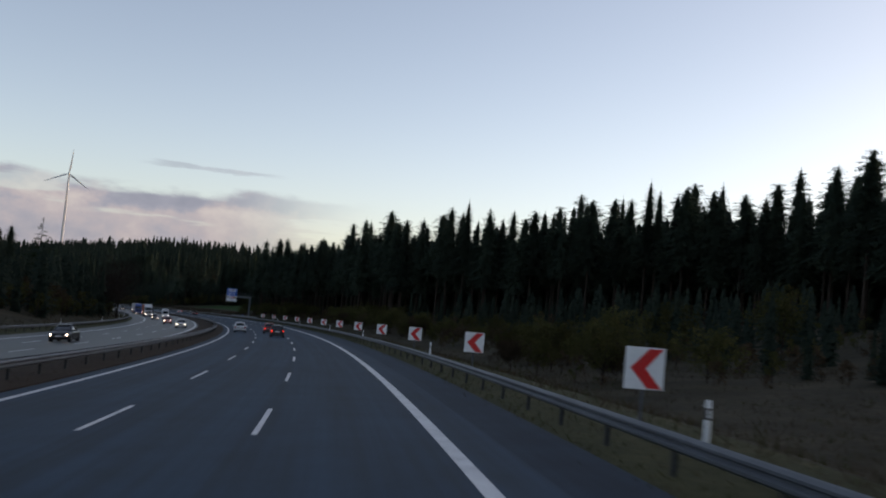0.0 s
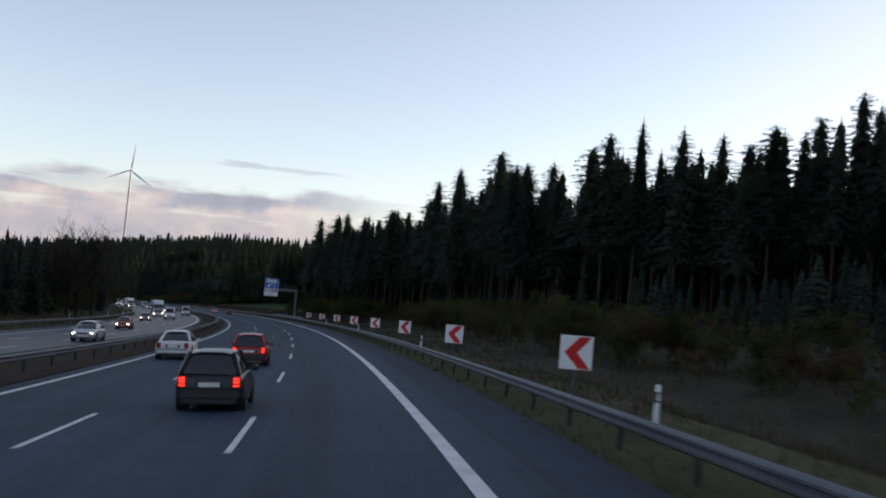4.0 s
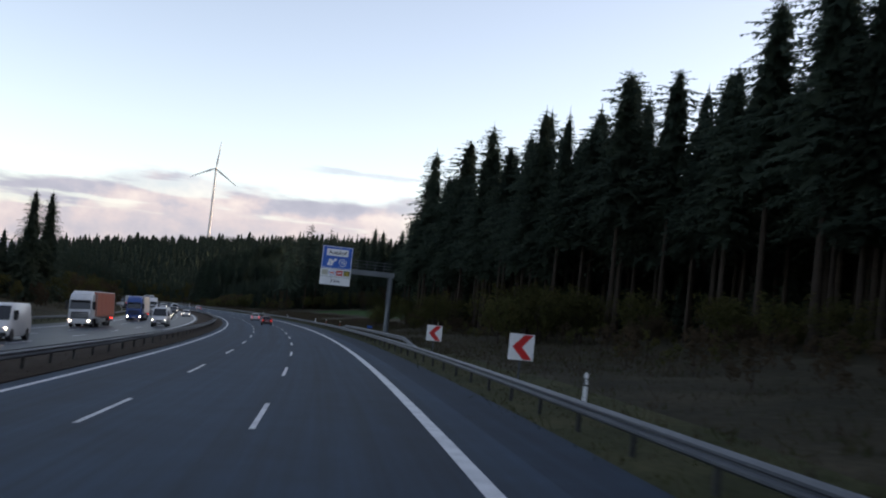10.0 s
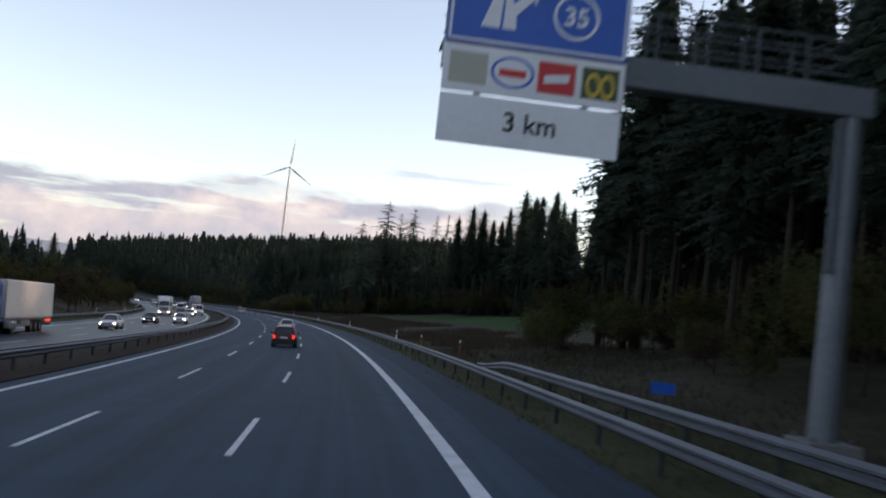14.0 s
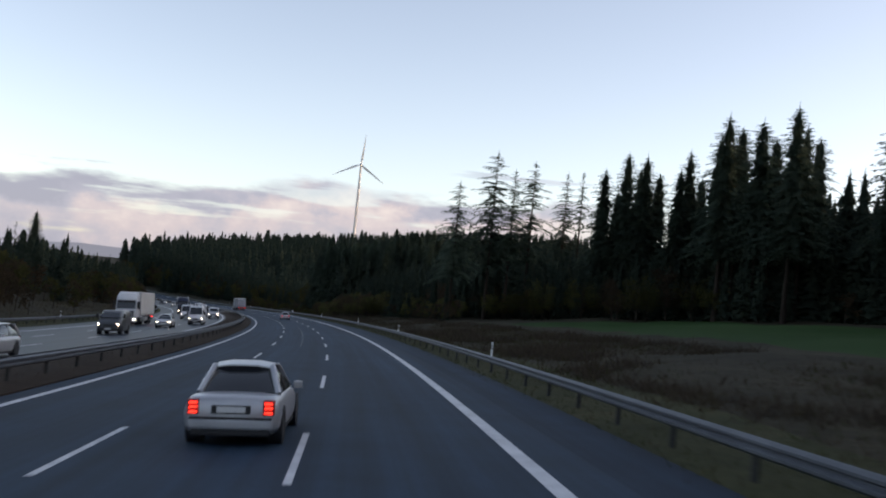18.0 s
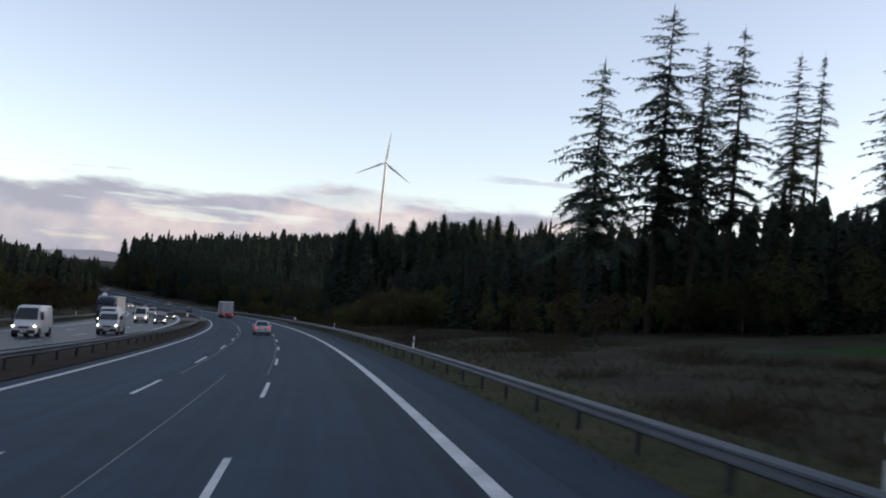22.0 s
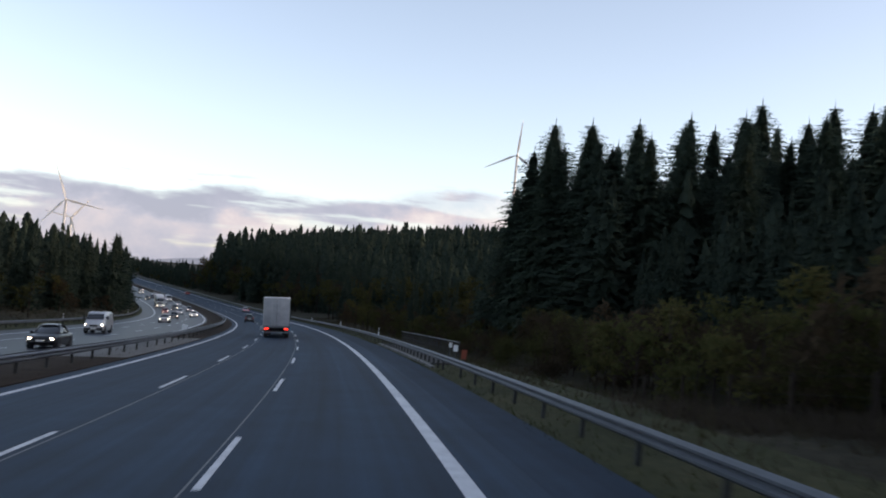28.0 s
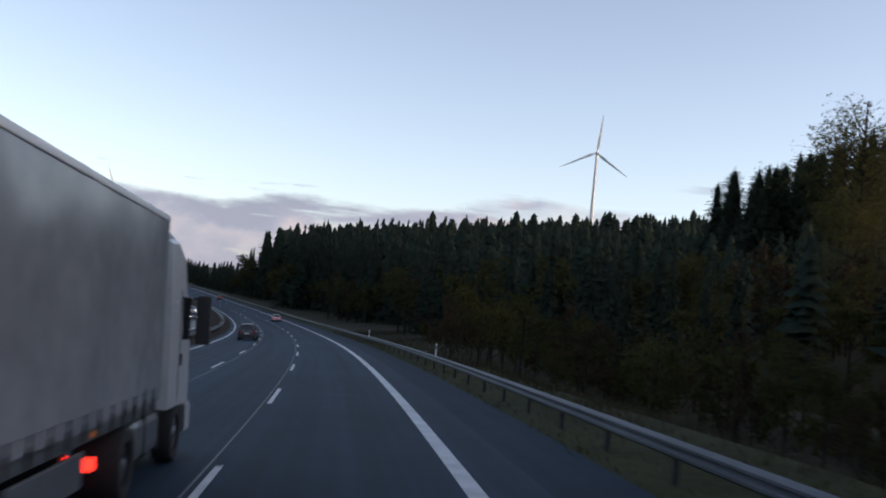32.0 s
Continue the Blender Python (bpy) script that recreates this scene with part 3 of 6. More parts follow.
def broadleaf(seed, height, spread, limbs, clumps, leaf, bare=0.2, thin=0.0):
    """Trunk with limbs, and a crown of many leaf triangles in uneven clumps. thin: share of limbs without leaves."""
    rng = np.random.default_rng(seed)
    tv, tf, lv = [], [], []

    def limb(a, b, r0, r1, sides=5):
        a, b = np.array(a), np.array(b)
        w = (b - a) / np.linalg.norm(b - a)
        p = np.cross(w, [0.3, 0.9, 0.2])
        p /= np.linalg.norm(p)
        q = np.cross(w, p)
        k = len(tv)
        for c, r in ((a, r0), (b, r1)):
            for j in range(sides):
                t = 2 * math.pi * j / sides
                tv.append(tuple(c + r * (math.cos(t) * p + math.sin(t) * q)))
        for j in range(sides):
            j2 = (j + 1) % sides
            tf.extend([(k + j, k + j2, k + sides + j2), (k + j, k + sides + j2, k + sides + j)])

    r0 = 0.012 * height + 0.03
    limb((0, 0, -0.3), (0.1, 0.05, height * bare), r0, r0 * 0.8, 7)
    limb((0.1, 0.05, height * bare), (0.2, 0, height * 0.8), r0 * 0.8, r0 * 0.2, 6)
    tips = []
    for i in range(limbs):
        u = rng.uniform(0.0, 0.95)
        z0 = height * (bare + (0.72 - bare) * u)
        a = rng.uniform(0, 6.28)
        ln = spread * (1 - 0.55 * u) * rng.uniform(0.55, 1.1)
        mid = np.array([math.cos(a) * ln * 0.55, math.sin(a) * ln * 0.55, z0 + ln * 0.45])
        end = mid + np.array([math.cos(a + rng.uniform(-0.5, 0.5)) * ln * 0.5, math.sin(a + rng.uniform(-0.5, 0.5)) * ln * 0.5, ln * rng.uniform(0.2, 0.6)])
        end[2] = min(end[2], height)
        limb((0.15, 0, z0), mid, r0 * 0.35, r0 * 0.18, 4)
        limb(mid, end, r0 * 0.18, r0 * 0.05, 3)
        tips += [mid, (mid + end) / 2, end]
        for _ in range(10 if thin else 5):
            tw = end + rng.normal(0, (0.28 if thin else 0.17) * ln + 0.15, 3) + np.array([0, 0, 0.2 * ln if thin else 0.0])
            limb(end if rng.uniform() < 0.5 else mid, tw, max(0.022, r0 * 0.07) if thin else r0 * 0.07, 0.014 if thin else 0.006, 3)
            tips.append(tw)
    tips = np.array(tips)
    keep = tips[rng.uniform(size=len(tips)) >= thin]
    if clumps and len(keep):
        c = keep[rng.integers(0, len(keep), clumps)] + rng.uniform(-1, 1, (clumps, 3)) * min(0.09 * height, 0.6)
        per = 9
        o = np.repeat(c, per, 0) + rng.uniform(-1, 1, (clumps * per, 3)) * min(0.06 * height, 0.45)
        e1, e2 = rng.uniform(-1.4 * leaf, 1.4 * leaf, (len(o), 3)), rng.uniform(-1.4 * leaf, 1.4 * leaf, (len(o), 3))
        lv = np.stack([o, o + e1, o + e2], 1).reshape(-1, 3)
        lf = np.arange(len(lv)).reshape(-1, 3)
    else:
        lv, lf = np.zeros((0, 3)), np.zeros((0, 3), int)
    return np.array(tv), np.array(tf), lv, lf


def template(name, made, crown_mat, label, category):
    tv, tf, cv, cf = made
    top = thing(name, Matrix.Identity(4), label, category)
    part("trunk", fast_mesh("trunk", tv, tf, [BARK]), BARK, top)
    if len(cf):
        part("crown", fast_mesh("crown", cv, cf, [crown_mat]), crown_mat, top)
    return top


PLANTED = []


def plant(top, s, d, size=1.0, turn=None, label="", group=""):
    """Sets a copy of a tree on the ground."""
    turn = random.uniform(0, 360) if turn is None else turn
    m = stand(s, d, -0.05, turn)
    ob = copy_thing(top, m)
    ob.matrix_basis = m @ Matrix.Diagonal((size * random.uniform(0.92, 1.08), size * random.uniform(0.92, 1.08), size, 1))
    tagged(ob, label, group=group)
    PLANTED.append((s, d))
    return ob


def wood(name, spots, kinds, label, category, mats, slots):
    """Far trees, too many to count, as one mesh. spots: along, across, size, kind."""
    rng = np.random.default_rng(len(spots))
    vs, fs, ix, count = [], [], [], 0
    for s, d, size, k in spots:
        tv, tf, cv, cf = kinds[k]
        a = rng.uniform(0, 6.28)
        v = np.concatenate([tv, cv]) if len(cv) else tv
        f = np.concatenate([tf, cf + len(tv)]) if len(cv) else tf
        c, sn = math.cos(a), math.sin(a)
        w = size * rng.uniform(0.85, 1.15)
        p = np.stack([(v[:, 0] * c - v[:, 1] * sn) * w, (v[:, 0] * sn + v[:, 1] * c) * w, v[:, 2] * size], -1) + place(s, d, -0.1)
        vs.append(p)
        fs.append(f + count)
        ix.append(np.r_[np.zeros(len(tf), int), np.full(len(cf), slots[k])])
        count += len(p)
    ob = new(name, fast_mesh(name, np.concatenate(vs), np.concatenate(fs), mats, np.concatenate(ix)))
    return tagged(ob, label, category, kind="stuff")


def scatter(rng, s0, s1, d_of, depth, gap, sizes, kinds, first=0.0):
    """Uneven rows of trees behind an edge."""
    out = []
    for r in range(int(abs(depth) / gap)):
        s = s0 + rng.uniform(0, gap)
        while s < s1:
            d = d_of(s) + first + (r + rng.uniform(-0.35, 0.35)) * math.copysign(gap, depth)
            k = int(rng.choice(kinds))
            if r >= 2 and k < 11 and k not in (4, 5):      # plainer trees behind the first rows
                k = 8 if k < 2 else int(rng.integers(11, 14))
            out.append((s, d, rng.uniform(*sizes), k))
            s += gap * rng.uniform(0.7, 1.35)
    return out


def brush_edge(s):
    """How far right of the road the dark brush before the wood begins."""
    return float(np.interp(s, [50, 80, 110, 122, 145, 165, 190, 240, 300], [18, 18.5, 22, 22, 18, 15, 16.5, 19, 20]))


def build_trees():
    rng = np.random.default_rng(5)
    tall = [template("spruce_tree", conifer(10 + i, 28, b, sp, 36, 11, 15, ragged=rg, gap=gp, fat=0.95, full=fl, top=tp, core=0.5), NEEDLES, "tall dark green spruce at the edge of the wood", "tree")
            for i, (b, sp, rg, gp, fl, tp) in enumerate([(0.3, 4.5, 0.26, 0.0, 0.6, 0.6), (0.36, 4.1, 0.34, 0.03, 0.52, 0.3), (0.42, 4.4, 0.4, 0.06, 0.45, 0.1), (0.33, 4.9, 0.28, 0.0, 0.58, 0.7), (0.45, 3.9, 0.46, 0.1, 0.4, 0.05), (0.4, 3.6, 0.3, 0.05, 0.72, 1.0)])]
    full = [template("spruce_tree", conifer(30 + i, 22, 0.04, sp * 1.08, 50, 18, 22, ragged=0.32, fat=0.7, full=0.66, core=0.5), NEEDLES, "full dark green spruce clothed to the ground", "tree") for i, sp in enumerate((5.0, 4.4, 5.4))]
    lone = [template("spruce_tree", conifer(40 + i, 30, b, sp, 32, 9, 24, ragged=0.36, gap=gp, fat=0.95, full=0.62, back=0.5), NEEDLES, "tall thinly branched spruce standing alone above young wood", "tree")
            for i, (b, sp, gp) in enumerate(((0.32, 6.6, 0.3), (0.4, 4.1, 0.36), (0.36, 6.0, 0.44), (0.6, 2.4, 0.6)))]
    pines = [template("pine_tree", conifer(50 + i, 18, 0.45, 3.2, 13, 8, 6, ragged=0.5, gap=0.25, top=0.1), PINE, "pine with an uneven crown on the far bank", "tree") for i in range(2)]
    bushes = [template("deciduous_tree", broadleaf(60 + i, h, sp, 18, 300, 0.15, 0.12), mt, "young deciduous tree with thin autumn leaves", "tree")
              for i, (h, sp, mt) in enumerate(((9, 3.4, LEAVES), (7, 3.0, LEAVES), (10, 3.6, RUSSET), (5, 2.8, LEAVES), (4, 2.4, RUSSET)))]
    birch = template("birch_tree", broadleaf(67, 17, 3.6, 34, 900, 0.10, 0.3), LEAVES, "tall birch with thin yellow-green leaves", "tree")
    bare = [template("bare_tree", broadleaf(70 + i, 15, 5.6, 56, c, 0.1, 0.15, 0.5), RUSSET, "leafless deciduous tree with fine twigs beside the oncoming carriageway", "tree") for i, c in enumerate((40, 90))]

    # first rows of the spruce wood beside the road
    for r in range(2):
        s = 110.0 + 2 * r
        while s < 404:
            e = forest_edge(s)
            plant(tall[int(rng.integers(6))], s, e + 2.4 + r * 4.6 + rng.uniform(-1.8, 1.8), (rng.uniform(0.8, 0.98) if rng.uniform() < 0.8 else rng.uniform(0.62, 0.84)) * (1.06 if s < 230 else 1.0), group="spruce wood edge")
            s += rng.uniform(2.6, 6.0)
    # marked tall trees of the wood: along, across, height over the road's line
    for s, d, z in ((398, 25.1, 33.6), (386, 28.2, 34), (368, 27.3, 32.8), (344, 28.6, 30), (350, 36.8, 33), (256, 36.5, 34.5), (266, 31.7, 32.3), (248, 43.5, 32), (244, 53, 34.5),
                    (260, 38, 33.4), (254, 40.3, 29), (284, 42.5, 34.5), (204, 58, 31.6), (206, 78, 37), (166, 81, 33.2), (402, 23.5, 22.4), (293, 33.9, 33.7), (291, 37.4, 32.2), (296, 40, 35)):
        plant(tall[int(rng.integers(4))], s, d, (z - float(land(s, d))) / 28.4, group="spruce wood edge")
    # thin tall spruces over the young wood past the meadow
    for s, d, z, k in ((604, 29.4, 30.6, 0), (606, 37, 37.9, 0), (606, 41, 34.5, 1), (606, 45, 36.7, 2), (608, 52.7, 35.6, 1), (610, 56.8, 36.5, 3), (590, 58, 37.9, 0), (592, 54.5, 34.5, 2), (586, 60, 36.8, 2),
                       (580, 65.5, 37.5, 0), (576, 62, 33, 0), (562, 63, 40, 0), (566, 66, 37, 2), (572, 67, 39, 0), (555, 65, 38, 2), (548, 68, 36, 0)):
        if s < 595:
            plant(tall[0 if k == 0 else 3], s, d, (z - float(land(s, d))) / 28.5, group="lone spruces past the meadow")
            plant(tall[1], s + 3, d + 4, (z - float(land(s, d))) / 28.5 * rng.uniform(0.82, 0.98), group="lone spruces past the meadow")
        else:
            plant(lone[k], s, d, (z - float(land(s, d))) / 30.4, group="lone spruces past the meadow")
    for i in range(28):
        s = rng.uniform(424, 560)
        plant(tall[int(rng.integers(6))], s, 63 + rng.uniform(0, 14), rng.uniform(0.9, 1.15), group="spruces behind the meadow")
    # block of full spruces past the bridge
    for s, d, z in ((774, 31, 29.6), (760, 37, 27.6), (770, 47, 30.4), (762, 53, 32.4), (764, 69, 34), (769, 29, 26), (765, 33, 28), (757, 42, 26), (755, 48, 28), (753, 56, 29), (751, 62, 31), (772, 36, 28), (768, 40, 29), (764, 45, 30), (760, 50, 30), (758, 60, 32), (767, 58, 31), (776, 33, 27), (777, 27.5, 21), (774, 28.5, 25.5), (772, 52, 31), (770, 64, 33), (756, 70, 32), (750, 76, 32), (762, 33, 25), (756, 37, 25)):
        plant(full[int(rng.integers(3))], s, d, (z + 1.2 - float(land(s, d))) / 22.4, group="spruce block past the bridge")
    for i in range(26):
        s, d = rng.uniform(750, 779), rng.uniform(30, 74)
        plant(full[int(rng.integers(3))], s, d, (26.3 + 0.09 * (d - 30) + rng.uniform(-2.5, 1.5) - float(land(s, d))) / 22.4, group="spruce block past the bridge")
    for i in range(40):
        u = (i % 20) / 19
        s, d = 906 - 14 * u + rng.uniform(-5, 5) + 9 * (i // 20), 79 + 36 * u + rng.uniform(-1.5, 1.5)
        kind = tall if i % 3 else full
        plant(kind[int(rng.integers(3))], s, d, (35.0 + 15 * u ** 0.8 + rng.uniform(-2.5, 1.5) - float(land(s, d))) / (28.4 if i % 3 else 22.4), group="second spruce wood past the bridge")
    plant(birch, 826, 47.5, 1.6)
    plant(birch, 829, 51, 1.45)
    plant(birch, 822, 44, 1.0)
    # far bank
    for s, d, z, k in ((418, -43, 20.3, full[0]), (422, -40.8, 20.7, full[1]), (224, -47.3, 19.7, pines[0]), (240, -46, 15.5, full[1]), (670, -58.7, 20.6, full[1]), (664, -62, 17, pines[1]), (215, -52, 17, full[0])):
        h = 18.2 if k in pines else 22.4
        plant(k, s, d, (z - float(land(s, d))) / h)
    for s, d, sz in ((258, -31.8, 1.15), (263, -34, 0.9), (287, -33, 0.82), (253, -35, 0.8)):
        plant(bare[int(rng.integers(2))], s, d, sz)
    # shrubs in front of the wood
    for i in range(70):
        s = rng.uniform(230, 412)
        plant(bushes[int(rng.choice([1, 3, 4, 3]))], s, forest_edge(s) - rng.uniform(-2, 8), rng.uniform(0.35, 0.85))
    for i in range(90):
        s = rng.uniform(55, 270)
        plant(bushes[int(rng.choice([1, 3, 4, 3]))], s, brush_edge(s) + rng.uniform(0, 9), rng.uniform(0.3, 0.75))
    for s, d, h in ((76, 21, 3.8), (90, 31.5, 4.6), (91, 38, 5.0), (85, 46, 6.0), (104, 41, 4.2)):
        plant(bushes[3], s, d, h / 5.0, label="rounded olive-green shrub standing before the dark wood")
    for s, d, h in ((315, 17.8, 3.9), (318.5, 19.5, 4.8), (317, 22.0, 4.7), (313, 20.5, 4.3), (320, 23.5, 4.4), (314.5, 24, 3.8)):
        plant(bushes[3], s, d, h / 5.0, label="wide rounded dark green shrub on the bank", group="big shrub on the bank")
    for i in range(75):
        s = rng.uniform(560, 760)
        plant(bushes[int(rng.choice([0, 0, 1, 2, 2, 3]))], s, forest_edge(s) + rng.uniform(-4, 4), rng.uniform(0.55, 1.0) if s < 625 else rng.uniform(0.3, 0.66))
    for i in range(50):
        s = rng.uniform(745, 870) if i > 14 else rng.uniform(690, 745)
        plant(bushes[int(rng.choice([0, 1, 2, 3, 4]))], s, rng.uniform(14, 25), rng.uniform(0.25, 0.6))
    thicket = [(rng.uniform(430, 860), -rng.uniform(32.5, 43), rng.uniform(0.4, 0.95), int(rng.choice([4, 5]))) for i in range(110)]
    thicket += [(rng.uniform(60, 430), -rng.uniform(36, 48), rng.uniform(0.4, 0.8), int(rng.choice([4, 5]))) for i in range(80)]
    for top in tall + full + lone + pines + bushes + bare + [birch]:
        for o in (*top.children, top):
            bpy.data.objects.remove(o)

    # the depth of the woods
    kinds = [conifer(80, 27, 0.32, 4.2, 18, 8, 3, ragged=0.35, fat=1.2, full=0.6, sides=5, rings=4, core=0.62), conifer(81, 27, 0.38, 3.8, 17, 8, 3, ragged=0.4, fat=1.2, full=0.52, sides=5, rings=4, core=0.6),
             conifer(82, 22, 0.03, 4.4, 22, 9, 3, ragged=0.35, fat=1.1, full=0.82, sides=5, rings=4, core=0.66), conifer(83, 20, 0.04, 4.0, 20, 9, 3, ragged=0.4, fat=1.1, full=0.75, sides=5, rings=4, core=0.66),
             broadleaf(84, 10, 3.2, 6, 56, 0.34, 0.12), broadleaf(85, 9, 3.0, 6, 50, 0.32, 0.12),
             conifer(86, 22, 0.02, 4.9, 20, 9, 3, ragged=0.35, fat=1.2, full=0.68, sides=5, rings=4, core=0.66), far_spruce(87, 21, 0.03, 4.6, 12, 14, 0.8), far_spruce(88, 27, 0.34, 4.0, 12, 14, 0.6),
             conifer(89, 22, 0.03, 3.9, 22, 9, 3, ragged=0.4, fat=1.0, full=0.85, sides=5, rings=4, core=0.62), conifer(90, 22, 0.03, 3.4, 20, 9, 3, ragged=0.45, fat=1.0, full=0.72, sides=5, rings=4, core=0.62),
             far_spruce(91, 22, 0.03, 4.3, 18, 14, 0.85), far_spruce(92, 22, 0.03, 3.7, 17, 13, 0.72), far_spruce(93, 22, 0.03, 4.8, 17, 14, 0.62)]
    mats, slots = [BARK, CANOPY_SHADED, LEAVES, RUSSET], [1, 1, 1, 1, 2, 3, 1, 1, 1, 1, 1, 1, 1, 1]
    near = scatter(rng, 100, 402, forest_edge, 10, 5.0, (0.8, 0.98), [0, 1], first=11)
    near += scatter(rng, -60, 404, forest_edge, 42, 6.0, (0.8, 1.0), [0, 1, 2, 2, 3], first=18)
    near += scatter(rng, -120, 20, forest_edge, 30, 6.0, (0.9, 1.12), [0, 1])
    near += scatter(rng, -120, 406, forest_edge, 10, 5.0, (1.05, 1.25), [6], first=50)
    near += scatter(rng, 20, 260, forest_edge, 9, 4.4, (0.75, 0.95), [6], first=24)
    near += scatter(rng, 414, 600, lambda s: 76, 40, 6.5, (0.9, 1.15), [0, 2, 2])
    near += scatter(rng, -40, 402, forest_edge, 46, 5.0, (0.3, 0.56), [2, 3, 6, 5], first=9)
    near += scatter(rng, 424, 600, lambda s: 74, 20, 4.0, (0.46, 0.66), [2, 3, 6, 5])
    near += scatter(rng, 470, 600, lambda s: 92, 24, 5.0, (0.8, 1.0), [2, 6])
    near += scatter(rng, 118, 340, lambda s: 19.5 + 2.5 * math.sin(s * 0.11), 9, 4.2, (0.1, 0.3), [5, 5, 4, 4])
    near += scatter(rng, 52, 290, brush_edge, 24, 4.2, (0.12, 0.3), [5, 4, 5, 5], first=2)
    near += scatter(rng, 40, 215, lambda s: brush_edge(s) + 16, 46, 4.6, (0.16, 0.36), [9, 10, 5, 4])
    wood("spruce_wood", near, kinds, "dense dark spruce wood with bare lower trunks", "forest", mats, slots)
    young = scatter(rng, 548, 612, lambda s: forest_edge(s) + 2, 26, 3.4, (0.48, 0.6), [9, 10, 9, 2, 5])
    young += scatter(rng, 612, 650, lambda s: forest_edge(s) + 2, 24, 3.4, (0.42, 0.56), [9, 10, 9, 3, 5])
    young += scatter(rng, 640, 752, lambda s: forest_edge(s) - 1, 10, 3.2, (0.4, 0.78), [4, 5, 4])
    young += scatter(rng, 650, 752, lambda s: forest_edge(s) + 8, 24, 3.6, (0.5, 0.66), [9, 10, 9, 3, 5])
    young += scatter(rng, 588, 640, lambda s: 25, 9, 3.2, (0.32, 0.55), [5, 4, 9, 4])
    young += scatter(rng, 604, 760, lambda s: forest_edge(s) + 27, 36, 4.6, (0.62, 0.8), [9, 10])
    young += scatter(rng, 752, 786, lambda s: forest_edge(s) + 6, 48, 4.6, (0.78, 1.02), [2, 6, 9])
    wood("young_wood", young, kinds, "young mixed wood of spruce and autumn-coloured deciduous trees", "forest", mats, slots)

    def crest(spots):
        """Trees that grow taller up the valley side, under one even skyline."""
        out = []
        for s, d, size, k in spots:
            a = s - 748
            sky_line = 1.5 + 0.113 * a + 0.109 * d - 0.000126 * a * a - 0.000184 * d * d + 0.000118 * a * d
            sky_line += (37.5 + 0.13 * (d - 60) - sky_line) * float(smooth(960, 1130, s) * smooth(45, 62, d))
            tall_as = max(3.0, min(30.0, (sky_line - float(land(s, d))) * (rng.uniform(0.72, 1.04) if rng.uniform() < 0.9 or d < 70 else rng.uniform(1.04, 1.18))))
            if k in (4, 5) and tall_as > 12:
                tall_as *= 0.7
            out.append((s, d, tall_as / (10.0, 9.0)[k - 4] if k in (4, 5) else tall_as / 22.0, k))
        return out
    hill = crest(scatter(rng, 800, 1165, lambda s: forest_edge(s) - 2 + 4 * math.sin(s * 0.07), 40, 5.2, (1, 1), [9, 10, 3, 9, 4, 5, 4]))
    hill += crest(scatter(rng, 820, 1040, lambda s: forest_edge(s) + 38, 70, 7.0, (1, 1), [11, 12, 13]))
    hill += crest(scatter(rng, 1040, 1290, lambda s: forest_edge(s) + 36, 150, 7.4, (1, 1), [11, 12, 13]))
    hill += crest(scatter(rng, 1060, 1290, lambda s: 186, 260, 9.0, (1, 1), [11, 12, 13]))
    hill += scatter(rng, 1165, 1300, lambda s: 13, 40, 4.2, (0.25, 0.5), [2, 3, 4, 5])
    hill += scatter(rng, 1300, 1900, lambda s: 15, 48, 5.5, (0.25, 0.5), [2, 3, 4])
    hill += scatter(rng, 764, 830, lambda s: 14.5 + 3.5 * math.sin(s * 0.06), 12, 3.0, (0.25, 0.6), [4, 5, 4])
    hill.append((1076, 29, 1.35, 2))
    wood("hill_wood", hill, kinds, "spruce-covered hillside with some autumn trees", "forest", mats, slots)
    other = scatter(rng, 0, 420, lambda s: -49, -48, 8.0, (0.48, 0.64), [2, 3, 4, 5, 6])
    other += scatter(rng, 150, 345, lambda s: -36, -14, 3.4, (0.35, 0.62), [4, 5, 3, 4])
    other += scatter(rng, 430, 640, lambda s: -44, -52, 7.0, (0.42, 0.58), [2, 3, 4, 6, 5])
    other += scatter(rng, 640, 800, lambda s: -39, -53, 6.5, (0.42, 0.6), [2, 3, 4, 6])
    other += scatter(rng, 800, 880, lambda s: -39, -53, 6.0, (0.5, 0.66), [2, 3, 2, 6])
    other += scatter(rng, 880, 1020, lambda s: -35.5, -50, 6.0, (0.66, 0.86), [2, 3, 2, 6])
    other += scatter(rng, 1020, 1400, lambda s: -50, -70, 10.0, (0.4, 0.7), [2, 3, 4])
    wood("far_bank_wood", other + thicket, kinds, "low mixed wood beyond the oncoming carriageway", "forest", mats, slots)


# ---- signs, posts and the bridge ----
def plate(x0, x1, z0, z1, y, thick=0.03, bevel=0.0):
    return box(x0, x1, y, y + thick, z0, z1, bevel)


def outline(points, y, thick=0.006):
    """A flat shape in the x-z plane, facing the traffic."""
    bm = bmesh.new()
    vs = [bm.verts.new((x, y, z)) for x, z in points]
    f = bm.faces.new(vs)
    back = bmesh.ops.extrude_face_region(bm, geom=[f])
    bmesh.ops.translate(bm, vec=(0, thick, 0), verts=[v for v in back["geom"] if isinstance(v, bmesh.types.BMVert)])
    bmesh.ops.recalc_face_normals(bm, faces=bm.faces)
    return bm


